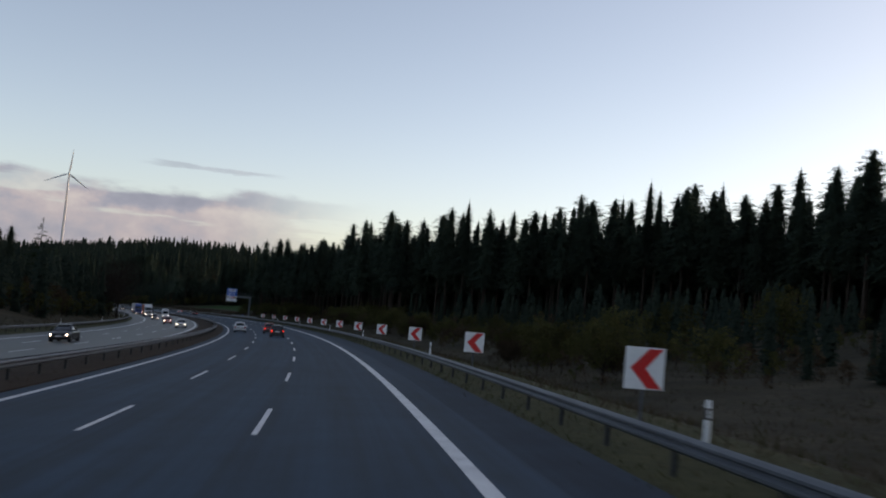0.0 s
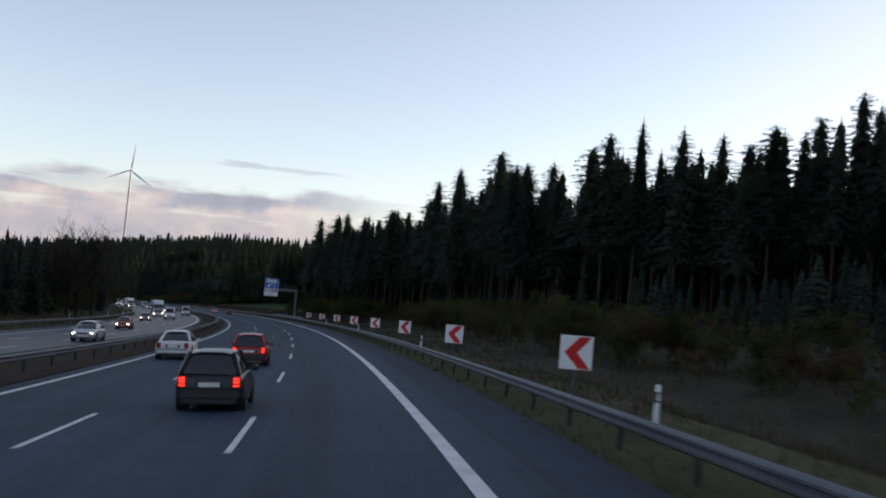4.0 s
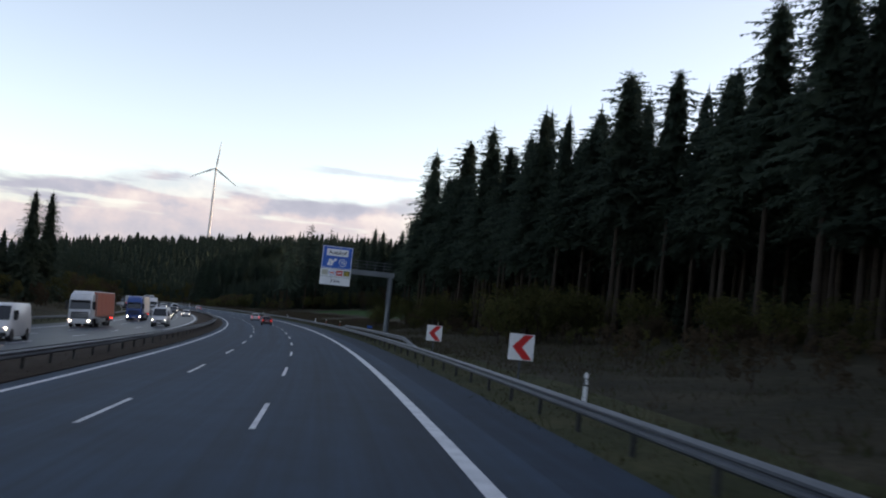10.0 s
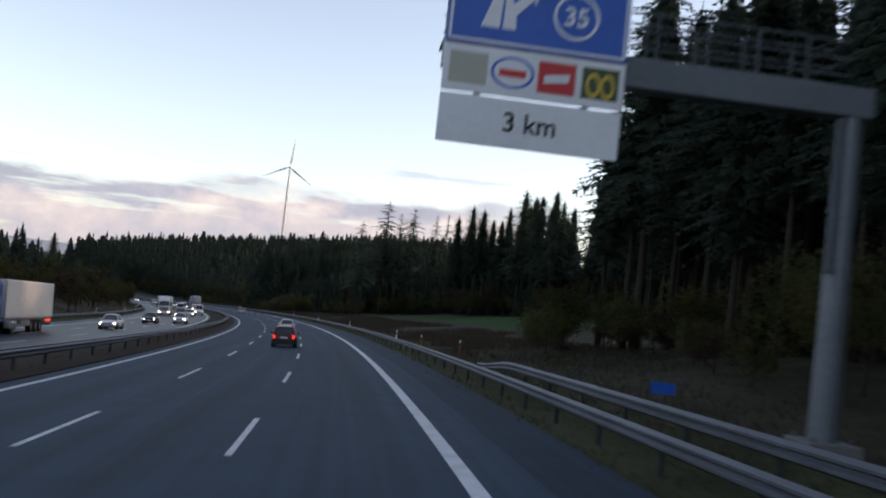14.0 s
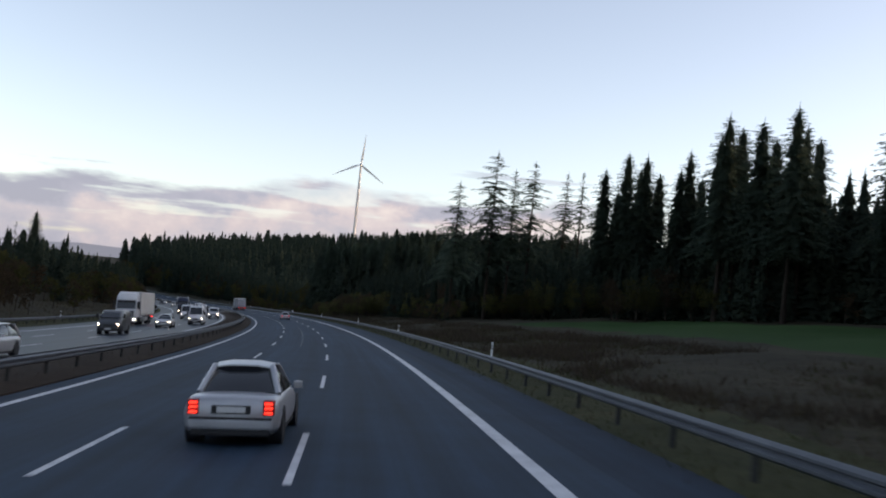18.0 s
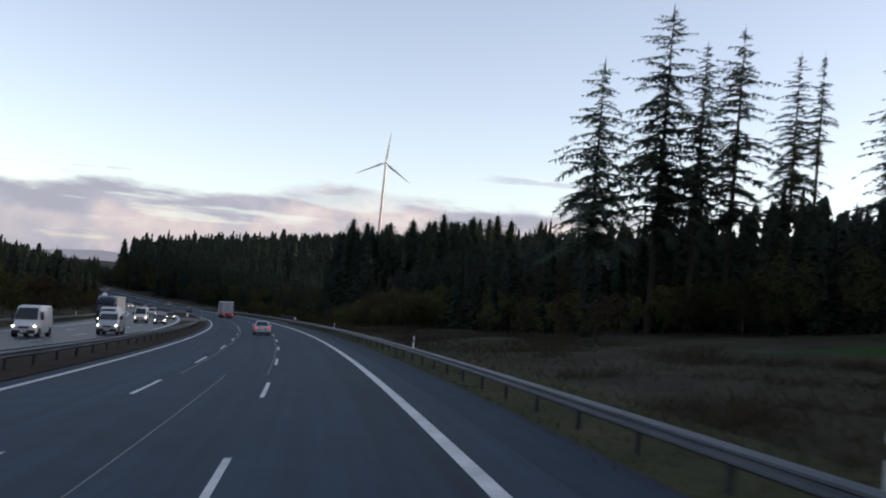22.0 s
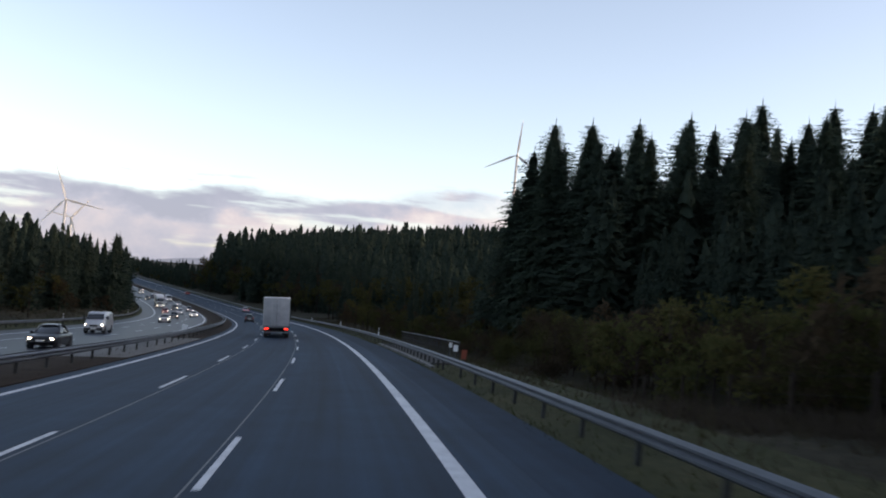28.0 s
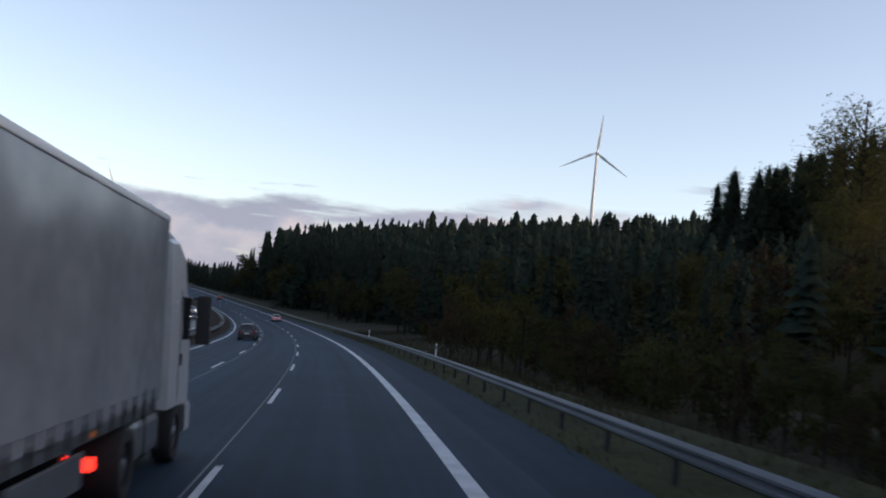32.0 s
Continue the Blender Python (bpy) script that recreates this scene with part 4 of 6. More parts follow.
def chevron_board():
    top = thing("chevron_sign", Matrix.Identity(4), "square white curve board with a red arrow on a post", "road sign", "curve marker boards")
    board = part("board", plate(-0.49, 0.49, 1.06, 2.04, 0.0, 0.03, 0.01), SIGN_WHITE, top)
    pts = [(-0.36, 1.55), (0.08, 2.01), (0.43, 2.01), (0.02, 1.55), (0.43, 1.09), (0.08, 1.09)]
    part("arrow", outline(pts, -0.008, 0.007), SIGN_RED, top, "red arrow pointing into the curve")
    part("post", rod((0, 0.06, -0.6), (0, 0.06, 1.95), 0.038), ZINC, top)
    for z in (1.28, 1.8):
        part("clamp", box(-0.07, 0.07, 0.03, 0.1, z - 0.02, z + 0.02), ZINC, top)
    return top


def marker_post():
    top = thing("delineator_post", Matrix.Identity(4), "white plastic roadside delineator post with a dark band", "delineator", "roadside delineators")
    bm = bmesh.new()
    rings = [(0.0, 0.06), (0.9, 0.055), (1.0, 0.05), (1.04, 0.03)]
    for (z0, r0), (z1, r1) in zip(rings, rings[1:]):
        rod((0, 0, z0), (0, 0, z1), r0, r1, 10, bm)
    part("post", bm, WHITE, top)
    part("band", rod((0, 0, 0.66), (0, 0, 0.88), 0.0605, 0.059, 10), SIGN_BLACK, top)
    part("reflector", box(-0.025, 0.025, -0.072, -0.05, 0.7, 0.85), SIGN_WHITE, top)
    part("foot", rod((0, 0, -0.4), (0, 0, 0.02), 0.065, 0.065, 10), DARK, top)
    return top


def letters(text, size, x, y, z, mat, parent, name):
    cu = bpy.data.curves.new(name, "FONT")
    cu.body, cu.size, cu.align_x, cu.align_y = text, size, "CENTER", "CENTER"
    cu.extrude = 0.004
    cu.offset = 0.006 * size / 0.4
    ob = new("text_source", cu)
    me = bpy.data.meshes.new_from_object(ob.evaluated_get(bpy.context.evaluated_depsgraph_get()))
    bpy.data.objects.remove(ob)
    me.materials.clear()
    me.materials.append(mat)
    o = part(name, me, mat, parent)
    o.matrix_local = Matrix.Translation((x, y, z)) @ Matrix.Rotation(radians(90), 4, "X")
    return o


def ring(cx, cz, ry, r0, r1, y, sx=1.0, n=28):
    bm = bmesh.new()
    a = [bm.verts.new((cx + sx * r0 * math.cos(2 * math.pi * i / n), y, cz + ry * r0 * math.sin(2 * math.pi * i / n))) for i in range(n)]
    b = [bm.verts.new((cx + sx * r1 * math.cos(2 * math.pi * i / n), y, cz + ry * r1 * math.sin(2 * math.pi * i / n))) for i in range(n)]
    for i in range(n):
        bm.faces.new((a[i], a[(i + 1) % n], b[(i + 1) % n], b[i]))
    ext = bmesh.ops.extrude_face_region(bm, geom=bm.faces[:])
    bmesh.ops.translate(bm, vec=(0, 0.006, 0), verts=[v for v in ext["geom"] if isinstance(v, bmesh.types.BMVert)])
    bmesh.ops.recalc_face_normals(bm, faces=bm.faces)
    return bm


def disc(cx, cz, r, y, sx=1.0, sz=1.0, n=28):
    return outline([(cx + sx * r * math.cos(2 * math.pi * i / n), cz + sz * r * math.sin(2 * math.pi * i / n)) for i in range(n)], y)


def build_gantry():
    """The cantilever sign: x across, z up from the ground at the mast."""
    s, d = 346.0, 11.6
    top = thing("cantilever_road_sign", stand(s, d, 0.0), "grey steel cantilever mast with a blue and white motorway services sign", "road sign")
    part("mast", rod((0, 0, 0.3), (0, 0, 7.3), 0.30, 0.22, 20), STEEL_GREY, top)
    part("base_plate", box(-0.55, 0.55, -0.55, 0.55, 0.0, 0.32, 0.03), CONCRETE, top)
    for x, y in ((-0.4, -0.4), (0.4, -0.4), (-0.4, 0.4), (0.4, 0.4)):
        part("bolt", rod((x, y, 0.3), (x, y, 0.42), 0.04, sides=6), ZINC, top)
    part("arm", box(-8.3, 0.35, -0.25, 0.25, 6.75, 7.35, 0.03), STEEL_GREY, top)
    part("drain_pipe", rod((-0.3, -0.18, 3.6), (-0.3, -0.18, 6.7), 0.08), ZINC, top, "bright zinc pipe beside the mast")
    walk_way = part("walkway", box(-8.3, 0.1, 0.3, 1.1, 7.3, 7.36), ZINC, top)
    for x in np.arange(-8.2, 0.2, 1.05):
        for y in (0.32, 1.08):
            part("rail_post", rod((x, y, 7.36), (x, y, 8.42), 0.022, sides=6), ZINC, walk_way)
    for z in (7.7, 8.05, 8.42):
        for y in (0.32, 1.08):
            part("hand_rail", rod((-8.25, y, z), (0.1, y, z), 0.022, sides=6), ZINC, walk_way)
    # the board, 3.5 m wide
    x0, x1, zt, zm, zl, zb = -8.3, -4.8, 9.75, 7.15, 6.2, 5.25
    y = -0.42
    blue = part("blue_panel", plate(x0, x1, zm, zt, y, 0.06, 0.02), SIGN_BLUE, top)
    part("border", outline([(x0 + 0.04, zt - 0.04), (x1 - 0.04, zt - 0.04), (x1 - 0.04, zt - 0.09), (x0 + 0.04, zt - 0.09)], y - 0.006), SIGN_WHITE, blue)
    part("border", outline([(x0 + 0.04, zm + 0.09), (x1 - 0.04, zm + 0.09), (x1 - 0.04, zm + 0.04), (x0 + 0.04, zm + 0.04)], y - 0.006), SIGN_WHITE, blue)
    for bx in (x0 + 0.04, x1 - 0.09):
        part("border", outline([(bx, zm + 0.095), (bx + 0.05, zm + 0.095), (bx + 0.05, zt - 0.095), (bx, zt - 0.095)], y - 0.006), SIGN_WHITE, blue)
    name = part("name_panel", plate(x0 + 0.5, x1 - 0.5, 8.62, 9.42, y - 0.012, 0.02), SIGN_WHITE, blue)
    letters("Autohof", 0.62, (x0 + x1) / 2, y - 0.018, 9.0, SIGN_BLACK, name, "lettering")
    cx = x0 + 1.05
    part("exit_symbol", outline([(cx - 0.42, 7.5), (cx - 0.15, 8.28), (cx - 0.02, 8.28), (cx - 0.06, 7.5)], y - 0.008), SIGN_WHITE, blue)
    part("exit_symbol", outline([(cx + 0.0, 7.5), (cx + 0.02, 8.28), (cx + 0.12, 8.28), (cx + 0.18, 8.0), (cx + 0.42, 8.22), (cx + 0.34, 8.3), (cx + 0.66, 8.34), (cx + 0.62, 8.02), (cx + 0.54, 8.1), (cx + 0.24, 7.78), (cx + 0.26, 7.5)], y - 0.008), SIGN_WHITE, blue)
    part("number_ring", ring(x1 - 1.05, 7.9, 1.0, 0.39, 0.45, y - 0.008), SIGN_WHITE, blue)
    letters("35", 0.5, x1 - 1.05, y - 0.012, 7.88, SIGN_WHITE, blue, "lettering")
    logos = part("logo_panel", plate(x0, x1, zl + 0.02, zm - 0.03, y, 0.06, 0.02), SIGN_WHITE, top)
    for i, m in enumerate((LOGO_TAN, SIGN_BLUE, SIGN_RED, LOGO_GREEN)):
        c = x0 + 0.48 + i * 0.85
        if i == 1:
            part("logo", ring(c, 6.68, 0.72, 0.36, 0.42, y - 0.008), m, logos)
            part("logo", outline([(c - 0.26, 6.74), (c + 0.26, 6.74), (c + 0.26, 6.6), (c - 0.26, 6.6)], y - 0.008), SIGN_RED, logos)
        else:
            part("logo", plate(c - 0.36, c + 0.36, 6.38, 6.98, y - 0.01, 0.012), m, logos)
        if i == 3:
            for k in (-0.14, 0.14):
                part("logo", ring(c + k, 6.64, 1.7, 0.09, 0.145, y - 0.018), LOGO_GOLD, logos)
        if i == 2:
            part("logo", outline([(c - 0.24, 6.72), (c + 0.24, 6.78), (c + 0.24, 6.62), (c - 0.24, 6.56)], y - 0.018), SIGN_WHITE, logos)
    low = part("distance_panel", plate(x0, x1, zb, zl - 0.02, y, 0.06, 0.02), SIGN_WHITE, top)
    letters("3 km", 0.52, (x0 + x1) / 2, y - 0.008, 5.72, SIGN_BLACK, low, "lettering")
    for x in (x0 + 0.4, x0 + 1.3, x1 - 1.3, x1 - 0.4):
        part("bracket", rod((x, y + 0.05, zt), (x + 0.04, y - 0.12, zt + 0.12), 0.02, sides=6), ZINC, top)
    for x in (x0 + 0.7, x1 - 0.7):
        part("stay", box(x - 0.06, x + 0.06, -0.36, -0.2, zb + 0.3, zt - 0.2), STEEL_GREY, top)


def build_bridge():
    """The small bridge's kerb, parapet rail and marker boards."""
    cap = tagged(sweep("bridge_kerb", 707, 740, 8.15, [(-0.62, -0.05), (-0.62, 0.085), (1.65, 0.085), (1.65, -0.05)], KERB), "weathered brown-grey concrete bridge cap under the guard rail", "bridge", kind="structure")
    sweep("kerb_edge", 704, 740, 7.42, [(-0.12, -0.05), (-0.12, 0.07), (-0.1, 0.09), (0.107, 0.09), (0.107, -0.05)], CONCRETE).parent = cap
    rail = thing("bridge_railing", stand(710, 9.6), "grey steel pedestrian railing along the bridge edge", "railing")
    inv = rail.matrix_world.inverted()

    def at(s, h):
        return inv @ Vector(place(s, 9.6, h))
    for h, r in ((1.1, 0.03), (0.6, 0.014), (0.16, 0.02)):
        for a in np.arange(710, 742, 2.0):
            part("rail_bar", rod(at(a, h), at(a + 2, h), r, sides=8), POST_STEEL if h < 1 else ZINC, rail)
    for a in np.arange(710, 743, 2.0):
        part("rail_post", rod(at(a, 0.0), at(a, 1.08), 0.03, sides=6), POST_STEEL, rail)
    for a in np.arange(710.25, 742, 0.25):
        part("upright_bar", rod(at(a, 0.16), at(a, 1.08), 0.007, sides=4), DARK, rail)
    for s, d, mat, z0, z1, w, lab in ((709.3, 9.3, SIGN_WHITE, 0.62, 0.98, 0.13, "small white bridge marker plate on a post"), (708.6, 9.7, ORANGE, 0.2, 0.72, 0.15, "dull orange-red plastic utility marker post"),
                                      (712.8, 9.5, SIGN_WHITE, 0.72, 1.02, 0.1, "small white plate fixed by the railing")):
        m = thing("marker_plate", stand(s, d), lab, "marker")
        part("plate", plate(-w, w, z0, z1, 0.0, 0.02), mat, m)
        part("post", rod((0, 0.05, -0.3), (0, 0.05, z1), 0.025), ZINC, m)
    m = thing("kilometre_sign", stand(352, 10.4), "small blue plate on a low post beside the mast", "road sign")
    part("plate", plate(-0.32, 0.32, 0.75, 1.05, 0.0, 0.02), SIGN_BLUE, m)
    part("post", rod((0, 0.05, -0.3), (0, 0.05, 1.0), 0.025), ZINC, m)
    for s, d in ((388, 10.2), (402, 9.4)):
        m = thing("cable_marker", stand(s, d), "short orange marker post with a pale cap in the verge grass", "marker")
        part("post", rod((0, 0, -0.3), (0, 0, 0.95), 0.06, 0.05), ORANGE, m)
        part("cap", rod((0, 0, 0.95), (0, 0, 1.1), 0.065, 0.03), WHITE, m)
    m = thing("median_marker", stand(755, -11.0), "white plastic marker standing on the median", "marker")
    part("body", box(-0.25, 0.25, -0.12, 0.12, 0.0, 1.0, 0.06), WHITE, m)
    part("foot", box(-0.32, 0.32, -0.2, 0.2, 0.0, 0.08, 0.02), DARK, m)


def build_fence():
    """A low wooden game fence in front of the wood after the meadow."""
    fence = thing("game_fence", stand(640, 14.5), "weathered wooden fence posts with wire before the wood", "fence")
    inv = fence.matrix_world.inverted()
    spots = np.arange(636, 700, 4.0)
    for s in spots:
        a, b = inv @ Vector(place(s, 14.5, -0.3)), inv @ Vector(place(s, 14.5, 1.5))
        part("fence_post", rod(a, b, 0.05, sides=6), BARK, fence)
    for h in (0.4, 0.9, 1.4):
        bm = bmesh.new()
        for s in spots[:-1]:
            rod(inv @ Vector(place(s, 14.5, h)), inv @ Vector(place(s + 4, 14.5, h)), 0.003, sides=4, bm=bm)
        part("wire", bm, POST_STEEL, fence)


def turbine(x, y, hub_z, base_z, blade, turns, face, label):
    top = thing("wind_turbine", pose(x, y, base_z, 0, 0, face), label, "wind turbine")
    h = hub_z - base_z
    bm = bmesh.new()
    rod((0, 0, 0), (0, 0, h * 0.5), 2.6, 2.0, 24, bm)
    rod((0, 0, h * 0.5), (0, 0, h - 1.5), 2.0, 1.4, 24, bm)
    part("tower", bm, TURBINE_GREY, top)
    part("nacelle", box(-1.7, 1.7, -3.2, 6.5, h - 1.6, h + 1.8, 0.7), TURBINE_GREY, top)
    part("hub", rod((0, -3.0, h), (0, -5.4, h), 1.7, 0.7, 18), TURBINE_GREY, top)
    for k in range(3):
        a = radians(turns + 120 * k)
        bm = bmesh.new()
        prev = None
        for u, w, t in ((0.0, 1.1, 0.9), (0.06, 1.3, 0.8), (0.18, 3.3, 0.5), (0.45, 2.3, 0.35), (0.75, 1.4, 0.2), (1.0, 0.35, 0.08)):
            z = u * blade
            loop = [bm.verts.new(p) for p in ((-w * 0.35, -t / 2, z), (w * 0.1, -t / 2, z), (w * 0.65, 0, z), (w * 0.1, t / 2, z), (-w * 0.35, t / 2, z))]
            if prev:
                for i in range(5):
                    bm.faces.new((prev[i], prev[(i + 1) % 5], loop[(i + 1) % 5], loop[i]))
            else:
                bm.faces.new(list(reversed(loop)))
            prev = loop
        bm.faces.new(prev)
        b = part("blade", bm, TURBINE_GREY, top)
        b.matrix_local = Matrix.Translation((0, -4.3, h)) @ Matrix.Rotation(a, 4, "Y") @ Matrix.Rotation(radians(10), 4, "Z")


def build_signs():
    first = chevron_board()
    for k in range(1, 13):
        copy_thing(first, stand(24.742 * k - 2.98, 8.98, 0.0, random.uniform(-2, 6)))
    for o in (*first.children, first):
        bpy.data.objects.remove(o)
    first = marker_post()
    for s in (17.7, 62, 113.5, 159, 212.5, 260, 416, 471.5, 526, 577, 643, 757.5, 809, 861):
        copy_thing(first, stand(s, 8.9, 0.12))
    for s in (95, 145, 195, 245, 295, 345, 395, 445, 495, 545, 595, 645, 695, 745, 795, 845, 895):
        copy_thing(first, stand(s, -30.6, 0.0, 180))
    for o in (*first.children, first):
        bpy.data.objects.remove(o)
    build_gantry()
    build_bridge()
    build_fence()
    turbine(-523, 1798, 171, 20, 46, 5, 12, "white wind turbine on the wooded hill, blades at rest")
    turbine(-1100, 1640, 64, -30, 50, -20, 35, "wind turbine lit warm by the low sun behind the wood")
    turbine(-1164, 1722, 45, -35, 36, 40, 35, "smaller far wind turbine behind the wood")


# ---- clouds ----
def build_clouds():
    """A far bank of cloud low in the sky to the left of the road."""
    radius, mid = 4500.0, radians(40)
    n, rows = 90, 14
    verts, faces = [], []
    for i in range(n + 1):
        a = radians(-75 + 150 * i / n)
        for j in range(rows + 1):
            e = radians(-1.5 + 12 * j / rows)
            verts.append((radius * math.sin(a), radius * math.cos(a), radius * math.tan(e)))
    for i in range(n):
        for j in range(rows):
            k = i * (rows + 1) + j
            faces.append((k, k + 1, k + rows + 2, k + rows + 1))
    m = bpy.data.materials.new("evening_cloud")
    m.use_nodes = True
    nt = m.node_tree
    nt.nodes.clear()
    add, link = nt.nodes.new, nt.links.new
    co, sep = add("ShaderNodeTexCoord"), add("ShaderNodeSeparateXYZ")
    link(co.outputs["Object"], sep.inputs[0])

    def math_node(op, a, b=None, c=None):
        q = add("ShaderNodeMath")
        q.operation = op
        for i, v in enumerate((a, b, c)):
            if v is None:
                continue
            if isinstance(v, (int, float)):
                q.inputs[i].default_value = v
            else:
                link(v, q.inputs[i])
        return q.outputs[0]

    def span(v, a, b, c=0.0, d=1.0):
        q = add("ShaderNodeMapRange")
        q.interpolation_type = "SMOOTHSTEP"
        link(v, q.inputs["Value"])
        for k, x in zip(("From Min", "From Max", "To Min", "To Max"), (a, b, c, d)):
            q.inputs[k].default_value = x
        return q.outputs[0]

    def clouds(scale, stretch, detail, shift=0.0):
        mp, nz = add("ShaderNodeMapping"), add("ShaderNodeTexNoise")
        mp.inputs["Scale"].default_value = (1, 1, stretch)
        mp.inputs["Location"].default_value = (shift, 0, 0)
        link(co.outputs["Object"], mp.inputs[0])
        link(mp.outputs[0], nz.inputs["Vector"])
        nz.inputs["Scale"].default_value, nz.inputs["Detail"].default_value = scale, detail
        nz.inputs["Roughness"].default_value = 0.55
        return nz.outputs["Fac"]
    low, high = clouds(0.0013, 3.2, 9), clouds(0.0035, 7.0, 8, 900)
    x, z = sep.outputs["X"], sep.outputs["Z"]
    # the bank's top sinks to the right
    crest = math_node("ADD", math_node("MULTIPLY_ADD", x, 0.012, 345.0), span(x, 750, 1550, 0.0, 82.0))
    over = math_node("SUBTRACT", crest, z)
    body = span(math_node("ADD", math_node("MULTIPLY", over, 0.0085), math_node("MULTIPLY_ADD", low, 2.6, -1.3)), -0.12, 0.3)
    edge = span(x, 2350, 3100, 1.0, 0.0)
    holes = span(clouds(0.0013, 9.0, 7, 2500), 0.37, 0.47, 0.5, 1.0)
    body = math_node("MULTIPLY", body, math_node("MAXIMUM", holes, span(over, 200, 290)))
    wisps = math_node("MULTIPLY", span(high, 0.60, 0.72), math_node("MULTIPLY", span(z, 60, 150), span(z, 400, 520, 1.0, 0.0)))
    alpha = math_node("MULTIPLY", math_node("MAXIMUM", math_node("MULTIPLY", body, 0.93), math_node("MULTIPLY", wisps, 0.45)), edge)
    # one thin streak by itself, higher up
    off = math_node("ABSOLUTE", math_node("SUBTRACT", x, 2385.0))
    rise = math_node("ABSOLUTE", math_node("ADD", math_node("SUBTRACT", z, 548.0), math_node("MULTIPLY_ADD", high, 70.0, -35.0)))
    streak = math_node("MULTIPLY", span(off, 150, 330, 1.0, 0.0), span(rise, 3, 14, 1.0, 0.0))
    alpha = math_node("MAXIMUM", alpha, math_node("MULTIPLY", streak, 0.4))
    # grey-mauve deck above, lit pink heaps below, greyer to the left
    ramp = add("ShaderNodeValToRGB")
    el = ramp.color_ramp.elements
    el[0].position, el[0].color = 0.26, (0.48, 0.53, 0.68, 1)
    el[1].position, el[1].color = 0.78, (1.07, 1.01, 1.00, 1)
    for p, c in ((0.40, (0.56, 0.605, 0.76, 1)), (0.50, (0.68, 0.69, 0.81, 1)), (0.60, (0.83, 0.78, 0.85, 1))):
        el.new(p).color = c
    heaps, billows = clouds(0.0030, 1.6, 10, 400), clouds(0.0072, 1.3, 8, 3100)
    tone = math_node("MULTIPLY_ADD", heaps, 0.75, math_node("MULTIPLY_ADD", billows, 0.45, -0.10))
    under = math_node("ADD", over, math_node("MULTIPLY_ADD", heaps, 320.0, -160.0))
    deck = math_node("SUBTRACT", span(under, 70, 150, -0.13, 0.09), span(under, 150, 300, 0.0, 0.10))
    warm = span(x, 100, 1500, -0.07, 0.03)
    link(math_node("ADD", tone, math_node("ADD", deck, warm)), ramp.inputs[0])
    glow, clear, mixed, out = add("ShaderNodeEmission"), add("ShaderNodeBsdfTransparent"), add("ShaderNodeMixShader"), add("ShaderNodeOutputMaterial")
    link(ramp.outputs[0], glow.inputs["Color"])
    glow.inputs["Strength"].default_value = CLOUD_GLOW
    link(alpha, mixed.inputs[0])
    link(clear.outputs[0], mixed.inputs[1])
    link(glow.outputs[0], mixed.inputs[2])
    link(mixed.outputs[0], out.inputs[0])
    ob = new("cloud_bank", mesh_of("cloud_bank", verts, faces, m, flat=False))
    ob.matrix_world = Matrix.Translation((-100, 380, 0)) @ Matrix.Rotation(mid, 4, "Z")
    tagged(ob, "low bank of mauve and pink evening cloud", "backdrop", kind="structure")

    # ridge far beyond the valley, the air's haze put in as a bluish glow
    n, verts, faces = 420, [], []
    for i in range(n + 1):
        a = radians(-70 + 140 * i / n)
        west = math.degrees(mid - a)
        top = float(np.interp(west, [-40, 20, 30, 33, 35, 36.5, 37.5, 38.6, 42], [20, 30, 44, 48, 39, 24, 11, 2, -8]))
        top += 3.0 * noise.noise(Vector((i * 0.09, 0.3, 1.7))) + 1.6 * noise.noise(Vector((i * 0.6, 2.3, 0.7)))
        verts += [(4300 * math.sin(a), 4300 * math.cos(a), -160.0), (4300 * math.sin(a), 4300 * math.cos(a), top)]
    faces = [(2 * i, 2 * i + 1, 2 * i + 3, 2 * i + 2) for i in range(n)]
    air = bpy.data.materials.new("ridge_haze_glow")
    air.use_nodes = True
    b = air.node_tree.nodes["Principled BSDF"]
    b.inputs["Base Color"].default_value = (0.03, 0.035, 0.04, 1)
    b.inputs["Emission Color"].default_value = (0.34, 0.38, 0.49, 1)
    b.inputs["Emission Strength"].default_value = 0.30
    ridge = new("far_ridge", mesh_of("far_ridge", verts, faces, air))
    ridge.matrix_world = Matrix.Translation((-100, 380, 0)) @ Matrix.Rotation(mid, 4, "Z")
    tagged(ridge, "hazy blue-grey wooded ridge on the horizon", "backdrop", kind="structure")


CLOUD_GLOW = 0.36


# ---- vehicles: x across, +y ahead, origin on the road under the middle ----
def loft(sections, bm=None):
    """Closed skin through outlines with the same number of points."""
    bm = bm or bmesh.new()
    loops = [[bm.verts.new(p) for p in sec] for sec in sections]
    n = len(loops[0])
    for a, b in zip(loops, loops[1:]):
        for i in range(n):
            bm.faces.new((a[i], a[(i + 1) % n], b[(i + 1) % n], b[i]))
    bm.faces.new(list(reversed(loops[0])))
    bm.faces.new(loops[-1])
    bmesh.ops.recalc_face_normals(bm, faces=bm.faces)
    return bm


def smooth_part(name, bm, mat, parent, label=""):
    for f in bm.faces:
        f.smooth = True
    ob = part(name, bm, mat, parent, label)
    ob.data.set_sharp_from_angle(angle=radians(38))
    return ob


